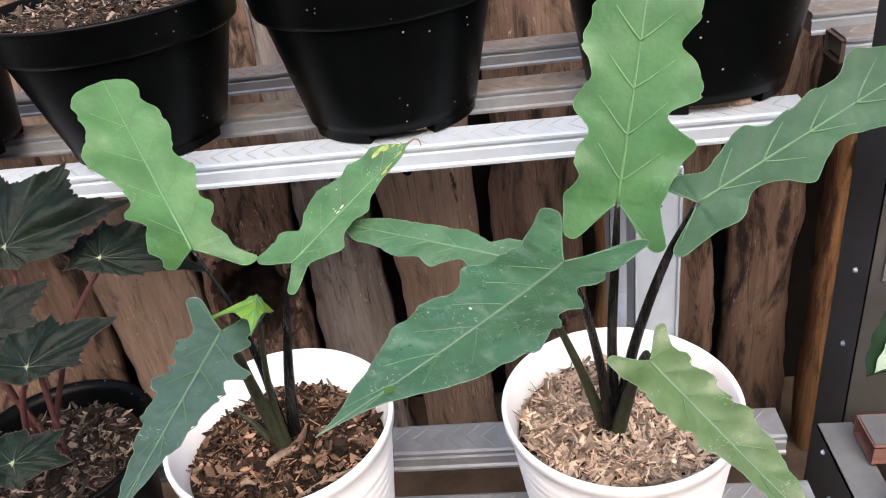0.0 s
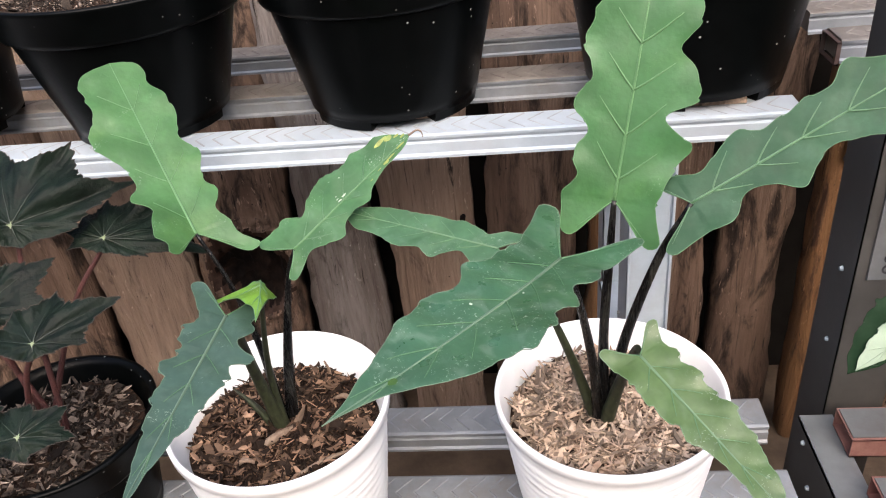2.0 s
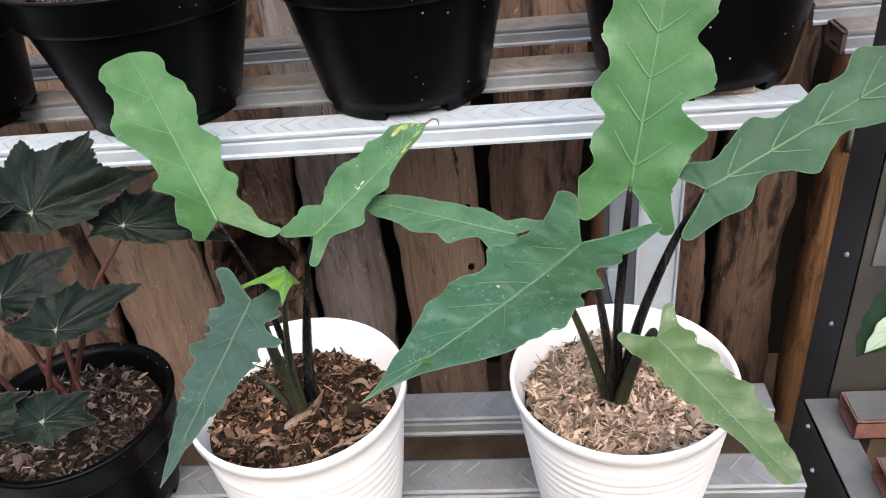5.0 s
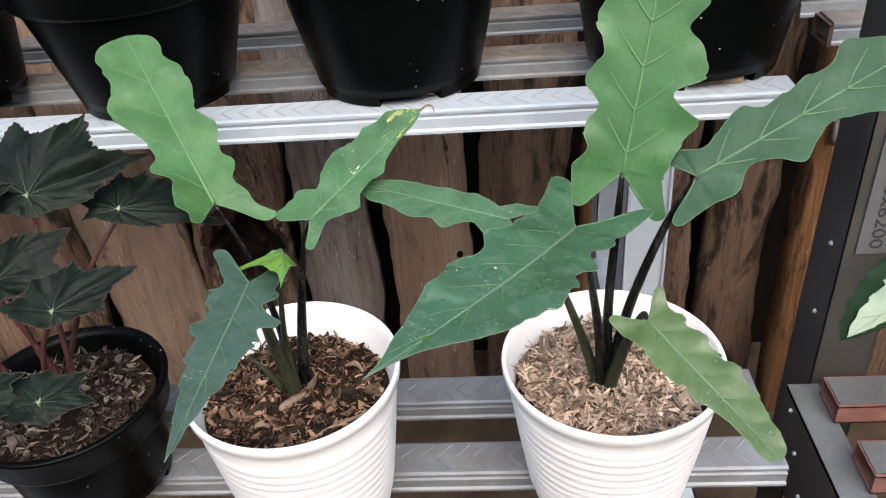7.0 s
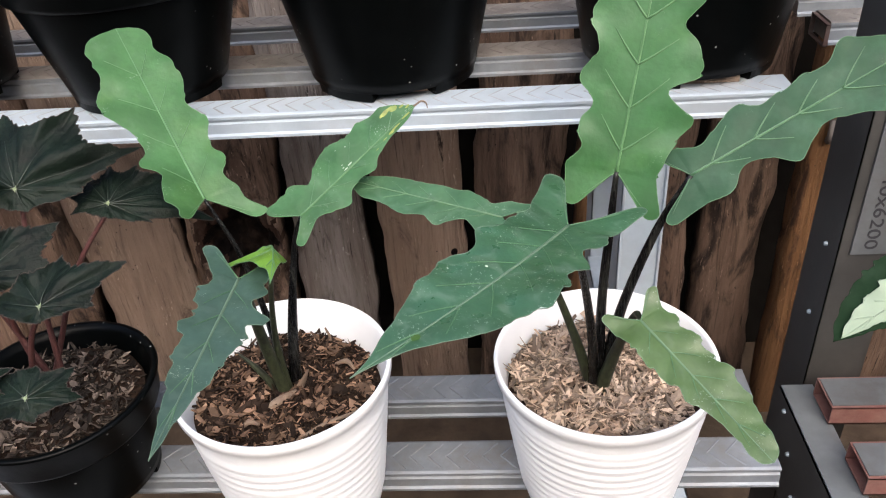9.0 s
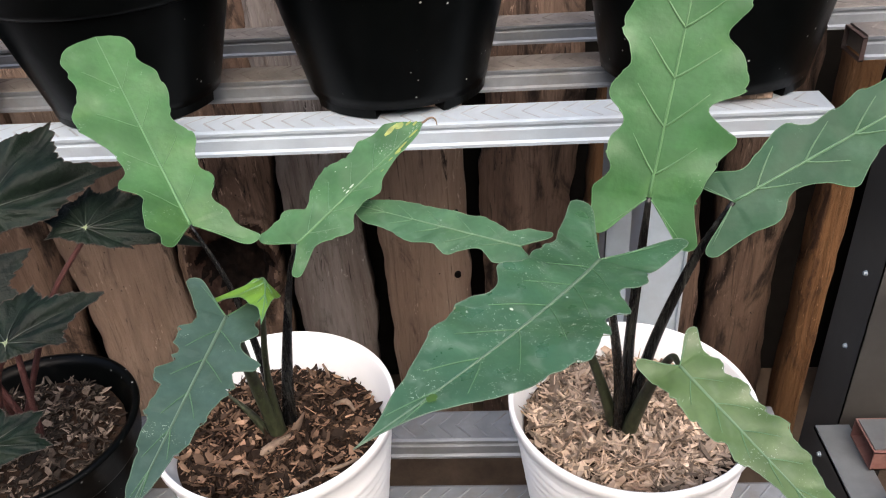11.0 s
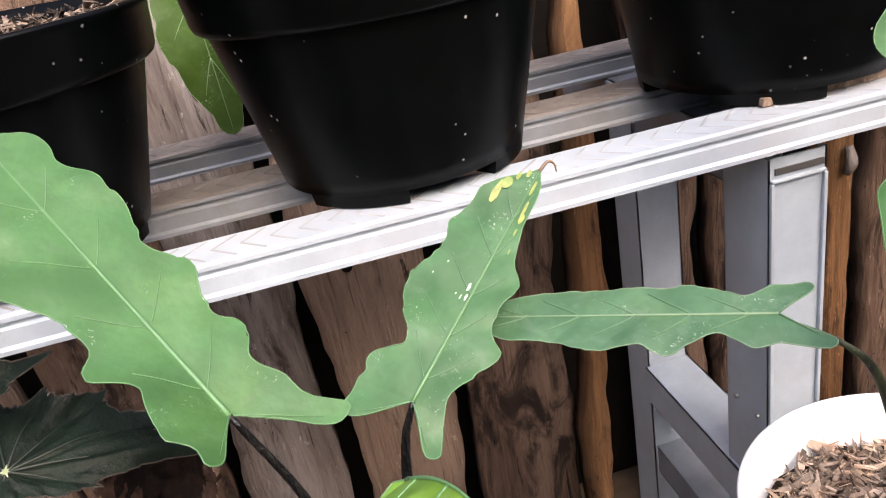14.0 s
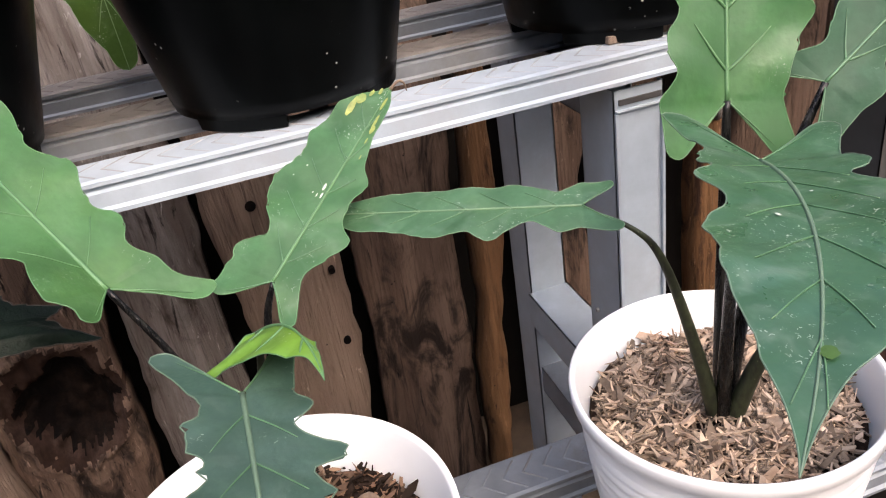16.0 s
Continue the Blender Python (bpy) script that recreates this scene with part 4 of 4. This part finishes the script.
stalk(right_plant, [(0.166, 0.004, 0.69), (0.166, 0.008, 0.78), (0.170, 0.014, 0.85), (0.173, 0.019, 0.897)], [0.0085, 0.006, 0.005, 0.003])
stalk(right_plant, [(0.160, 0.0, 0.69), (0.140, -0.003, 0.76), (0.117, -0.006, 0.826), (0.101, -0.002, 0.849), (0.084, 0.021, 0.856)], [0.0085, 0.0055, 0.0035, 0.0022, 0.0015], PETIOLE_GREEN)
stalk(right_plant, [(0.167, -0.005, 0.69), (0.176, -0.02, 0.75), (0.182, -0.05, 0.81), (0.1804, -0.0783, 0.828)], [0.010, 0.007, 0.004, 0.0022], PETIOLE_GREEN)
stalk(right_plant, [(0.169, 0.003, 0.69), (0.182, 0.006, 0.77), (0.205, 0.006, 0.85), (0.227, 0.007, 0.898)], [0.0085, 0.0065, 0.005, 0.003])


# ---- begonia ----
begonia_pot = black_pot(-0.364, 0.030, 0.545, 0.131, 0.097, 0.072, label="black plastic pot holding the dark begonia")
mulch(-0.364, 0.030, 0.652, 0.082, CHIP_GREY, 1100, 51, "grey-brown husks and chips in the begonia pot", 0.010, slim=0.7)


def begonia_leaf(plant, centre, normal, lobes, turn=0.0, droop=0.25, teeth=0.16, mat=LEAF_BLACK):
    """A star-shaped dark leaf: lobes as (degrees, length), pale veins from the stalk's joint, toothed margin."""
    n0 = Vector(normal).normalized()
    right = Vector((0, 0, 1)).cross(n0) * -1
    right = Vector((1, 0, 0)) if right.length < 0.1 else right.normalized()
    if right.x < 0:
        right = -right
    up = n0.cross(right)
    if up.z < 0:
        up = -up
    c = Vector(centre)
    tips = sorted((a + turn, r * 1.06) for a, r in lobes)
    longest = max(r for _, r in tips)

    def reach(a):
        """The margin between one lobe's tip and the next dips inwards."""
        best = 0.0
        for k, (b, r) in enumerate(tips):
            b2, r2 = tips[(k + 1) % len(tips)]
            gap = (b2 - b) % 360 or 360
            f = ((a - b) % 360) / gap
            if f <= 1 and (a - b) % 360 <= gap:
                dip = 0.17 + 0.0028 * min(gap, 180)
                line = r + (r2 - r) * f
                best = line * (1 - dip * math.sin(math.pi * f) ** 0.7)
                break
        return best

    def spot(a, q):
        rag = 0.10 * noise.noise((a * 0.05, c.x * 90, c.z * 90)) + 0.09 * noise.noise((a * 0.32, c.x * 90, 1))
        rr = reach(a) * (1 + rag * q * q + teeth * 0.5 * (0.5 - abs((a * 0.31) % 1 - 0.5)) * (1 if q > 0.95 else 0)) * q
        w = radians(a)
        fold = 0.0
        for b, r in tips:
            d = abs((a - b + 180) % 360 - 180)
            fold -= 0.075 * math.exp(-(d / 12) ** 2) * rr
        return c + right * rr * math.cos(w) + up * rr * math.sin(w) + n0 * (fold - droop * rr * rr / longest + 0.22 * rr * noise.noise((a * 0.035, q * 2, c.x * 70)) + 0.05 * rr * noise.noise((a * 0.13, q * 5, c.z * 70)))

    bm = bmesh.new()
    mid = bm.verts.new(c)
    count, rings = 300, 7
    rows = [[bm.verts.new(spot(360 * k / count, j / rings)) for j in range(1, rings + 1)] for k in range(count)]
    for k in range(count):
        a, b = rows[k], rows[(k + 1) % count]
        bm.faces.new((mid, a[0], b[0]))
        for j in range(rings - 1):
            bm.faces.new((a[j], a[j + 1], b[j + 1], b[j]))
    bmesh.ops.recalc_face_normals(bm, faces=bm.faces)
    blade = part("leaf", bm, mat, plant, "dark toothed star-shaped leaf", smooth=True)
    ring = [spot(360 * k / count, 1.0) for k in range(count)]
    part("margin", tube(ring + ring[:1], [0.00045, 0.00045], 4, 330), MARGIN, blade, "frilled brown margin")
    bm = bmesh.new()
    for k in range(7):
        a = 0.9 * k + 0.3
        q = 0.0022 + 0.0016 * (k % 2)
        w = Vector((0, 0, 0)) + right * math.cos(a) + up * math.sin(a)
        t_ = right * -math.sin(a) + up * math.cos(a)
        bm.faces.new([bm.verts.new(c + n0 * 0.0014 + p) for p in (t_ * -0.0009, w * q, t_ * 0.0009)])
    part("star", bm, CREAM_STAR, blade, "pale star where the stalk joins")
    for a, r in tips:
        pts = [spot(a, q) + n0 * 0.0005 for q in (0, 0.2, 0.4, 0.6)]
        part("vein", tube(pts, [0.0006, 0.0003, 0.0001], 6, 8), VEIN_BEGONIA, blade, smooth=True)
    return blade


MARGIN = material("brown_bristly_margin", (0.035, 0.026, 0.020), 0.7, vary=0.5, scale=300)
CREAM_STAR = material("pale_star", (0.26, 0.32, 0.18), 0.5)
VEIN_BEGONIA = material("grey_begonia_vein", (0.024, 0.034, 0.025), 0.5, vary=0.2)
begonia = thing("begonia_plant", (-0.364, 0.03, 0.655), "dark-leaved begonia with toothed star-shaped leaves and hairy red stalks", "potted plant")
BEGONIA = [
    ((-0.344, 0.066, 0.877), (0.1, -0.75, 0.65), [(60, 0.084), (104, 0.076), (20, 0.098), (146, 0.074), (176, 0.055), (-8, 0.052), (-70, 0.02)]),
    ((-0.276, 0.085, 0.848), (0.15, -0.45, 0.88), [(150, 0.040), (118, 0.044), (88, 0.046), (58, 0.050), (30, 0.058), (4, 0.074), (-14, 0.088), (-36, 0.040), (178, 0.034), (-120, 0.014)]),
    ((-0.306, -0.017, 0.809), (0.0, -0.6, 0.8), [(38, 0.072), (86, 0.045), (4, 0.036), (132, 0.04), (172, 0.052), (-80, 0.012)]),
    ((-0.421, 0.035, 0.876), (-0.15, -0.7, 0.7), [(62, 0.062), (98, 0.06), (30, 0.075), (140, 0.06), (175, 0.06), (-70, 0.015)]),
    ((-0.365, 0.01, 0.825), (-0.1, -0.65, 0.75), [(50, 0.07), (95, 0.045), (15, 0.055), (150, 0.05), (200, 0.04), (-70, 0.02)]),
    ((-0.440, 0.0, 0.835), (-0.2, -0.6, 0.78), [(60, 0.05), (100, 0.05), (20, 0.055), (150, 0.06), (190, 0.05), (-70, 0.02)]),
    ((-0.376, -0.075, 0.757), (0.0, -0.5, 0.85), [(40, 0.05), (90, 0.045), (0, 0.05), (140, 0.05), (185, 0.055), (-70, 0.02)]),
    ((-0.312, -0.07, 0.755), (0.05, -0.5, 0.85), [(40, 0.04), (90, 0.03), (0, 0.04), (140, 0.045), (185, 0.045), (-70, 0.02)]),
]
for k, (c, n, lobes) in enumerate(BEGONIA):
    begonia_leaf(begonia, c, n, lobes)
    base = Vector((-0.372 + 0.018 * math.cos(k * 2.1), 0.03 + 0.018 * math.sin(k * 2.1), 0.652))
    c = Vector(c)
    mid = base.lerp(c, 0.55) + Vector((0, 0, 0.02))
    part("petiole", tube([base, mid, c + Vector((0, 0.004, -0.004))], [0.0031, 0.0026, 0.0020], 9, 14), RED_STEM, begonia, smooth=True)


# ---- small things on the upper shelf ----
def stem(points, radii, mat, label):
    st = thing("young_plant", points[0], label, "potted plant")
    part("stem", tube(points, radii, 10, 20), mat, st, smooth=True)


stem([(-0.335, 0.34, 1.005), (-0.338, 0.345, 1.10), (-0.345, 0.35, 1.25)], [0.008, 0.007, 0.006], RED_STEM, "reddish stem growing from a black pot")
stem([(-0.372, 0.36, 1.005), (-0.378, 0.36, 1.10), (-0.39, 0.37, 1.25)], [0.007, 0.006, 0.005], BROWN_STEM, "brown stem growing from a black pot")
stem([(-0.565, 0.33, 0.985), (-0.572, 0.33, 1.05), (-0.58, 0.335, 1.22)], [0.008, 0.007, 0.005], BROWN_STEM, "knobbly brown-green stem in a black pot")
stem([(-0.02, 0.36, 1.01), (-0.015, 0.365, 1.10), (-0.01, 0.37, 1.25)], [0.008, 0.007, 0.006], BROWN_STEM, "brown stem growing from a black pot")
stem([(0.30, 0.36, 1.01), (0.305, 0.365, 1.10), (0.31, 0.37, 1.25)], [0.008, 0.007, 0.006], BROWN_STEM, "brown stem growing from a black pot")

wire = thing("wire", (-0.46, 0.28, 1.02), "thin grey wire looped over the pot rim", "wire")
part("wire_strand", tube([(-0.42, 0.235, 1.018), (-0.45, 0.24, 1.034), (-0.49, 0.26, 1.04), (-0.53, 0.30, 1.034)], [0.0009, 0.0009], 6, 16), WIRE, wire, smooth=True)

hanging = thing("hanging_leaf", (-0.16, 0.47, 0.89), "broad green leaf hanging behind the black pots", "leaf")
leaf(hanging, (-0.165, 0.475, 1.13), (-0.160, 0.478, 0.884), (0.2, -0.95, 0.15),
     [0.12, 0.15, 0.15, 0.13, 0.12, 0.135, 0.15, 0.15, 0.13, 0.11, 0.09, 0.05], [0.12, 0.13, 0.14, 0.14, 0.13, 0.13, 0.14, 0.15, 0.14, 0.12, 0.09, 0.05],
     ((0.05, 0.1), (0.05, 0.1)), LEAF_FRESH2, veins=4, blunt=True)

strip = thing("wood_strip", (0.28, 0.245, 0.8715), "thin strip of raw wood lying under a black pot", "wood strip")
part("strip", box(bmesh.new(), (0.225, 0.244, 0.8716), (0.330, 0.256, 0.8785), 0.001), WOOD_PALE, strip)

# ---- variegated plant on the neighbouring rack ----
side_pot = black_pot(0.62, 0.05, 0.5865, 0.15, 0.10, 0.072, label="black plastic pot on the neighbouring rack")
mulch(0.62, 0.05, 0.72, 0.088, CHIP_GREY, 300, 77, "grey wood chips in the pot of the variegated plant")
variegated = thing("variegated_plant", (0.62, 0.05, 0.72), "plant with broad cream-centred leaves edged in dark green", "potted plant")
WIDE = [0.18, 0.25, 0.29, 0.31, 0.31, 0.30, 0.29, 0.27, 0.24, 0.20, 0.15, 0.09]
SLIM = [0.16, 0.18, 0.19, 0.19, 0.18, 0.17, 0.15, 0.13, 0.11, 0.08, 0.06, 0.03]
leaf(variegated, (0.438, -0.002, 0.816), (0.350, -0.022, 0.754), (-0.25, -0.72, 0.65), SLIM, WIDE, ((0.1, 0.12), (0.12, 0.25)), LEAF_DARK, LEAF_DARK, veins=0, quilt=0, ripple=0.001, jag=(0.05, 0.05))
leaf(variegated, (0.4372, -0.0042, 0.818), (0.3545, -0.0238, 0.7587), (-0.25, -0.72, 0.65), [0.62 * w for w in SLIM], [0.62 * w for w in WIDE], ((0.08, 0.08), (0.08, 0.15)), CREAM, CREAM,
     veins=4, quilt=0, ripple=0.001, jag=(0.10, 0.10), label="cream centre of the leaf")
part("petiole", tube([(0.62, 0.05, 0.72), (0.56, 0.04, 0.80), (0.438, -0.001, 0.815)], [0.005, 0.004, 0.002], 9, 14), PETIOLE_GREEN, variegated, smooth=True)

# ---- bits lying on the soil ----
BARK = material("dry_bark", (0.20, 0.135, 0.092), 0.85, vary=0.35, scale=150, bump=0.8, bump_scale=300, second=(0.30, 0.22, 0.15))
for label, points, radii in (
        ("thin dry twig lying on the damp soil", [(-0.101, -0.068, 0.694), (-0.075, -0.050, 0.6975), (-0.048, -0.034, 0.697)], [0.0015, 0.0021, 0.0013]),
        ("stubby brown twig standing in the soil", [(-0.090, 0.066, 0.684), (-0.089, 0.067, 0.697), (-0.092, 0.067, 0.709)], [0.0020, 0.0016, 0.0009]),
        ("short pale splinter lying on the damp soil", [(-0.150, -0.050, 0.694), (-0.142, -0.046, 0.698), (-0.133, -0.047, 0.696)], [0.0016, 0.0026, 0.0014]),
        ("curved sliver of bark among the damp chips", [(-0.078, 0.030, 0.695), (-0.066, 0.028, 0.700), (-0.058, 0.020, 0.697)], [0.0015, 0.0028, 0.0012]),
        ("split piece of bark lying on the soil", [(-0.136, -0.032, 0.695), (-0.120, -0.024, 0.701), (-0.106, -0.010, 0.700)], [0.0022, 0.0042, 0.0022])):
    tw = thing("twig", points[0], label, "twig")
    part("wood", tube(points, radii, 7, 10), BARK, tw, smooth=True)
part("dry_sheath", tube([(-0.112, 0.0, 0.686), (-0.103, -0.002, 0.702), (-0.093, -0.006, 0.722)], [0.0055, 0.0045, 0.0008], 8, 10, flat=0.5), BARK, left_plant, "dry brown leaf sheath", smooth=True)
part("dry_tip", tube([(0.010, 0.1155, 0.917), (0.0165, 0.120, 0.9195), (0.0205, 0.122, 0.917), (0.0215, 0.122, 0.912)], [0.0010, 0.0008, 0.0004], 6, 12), BARK, yellowing, "withered brown hooked tip", smooth=True)
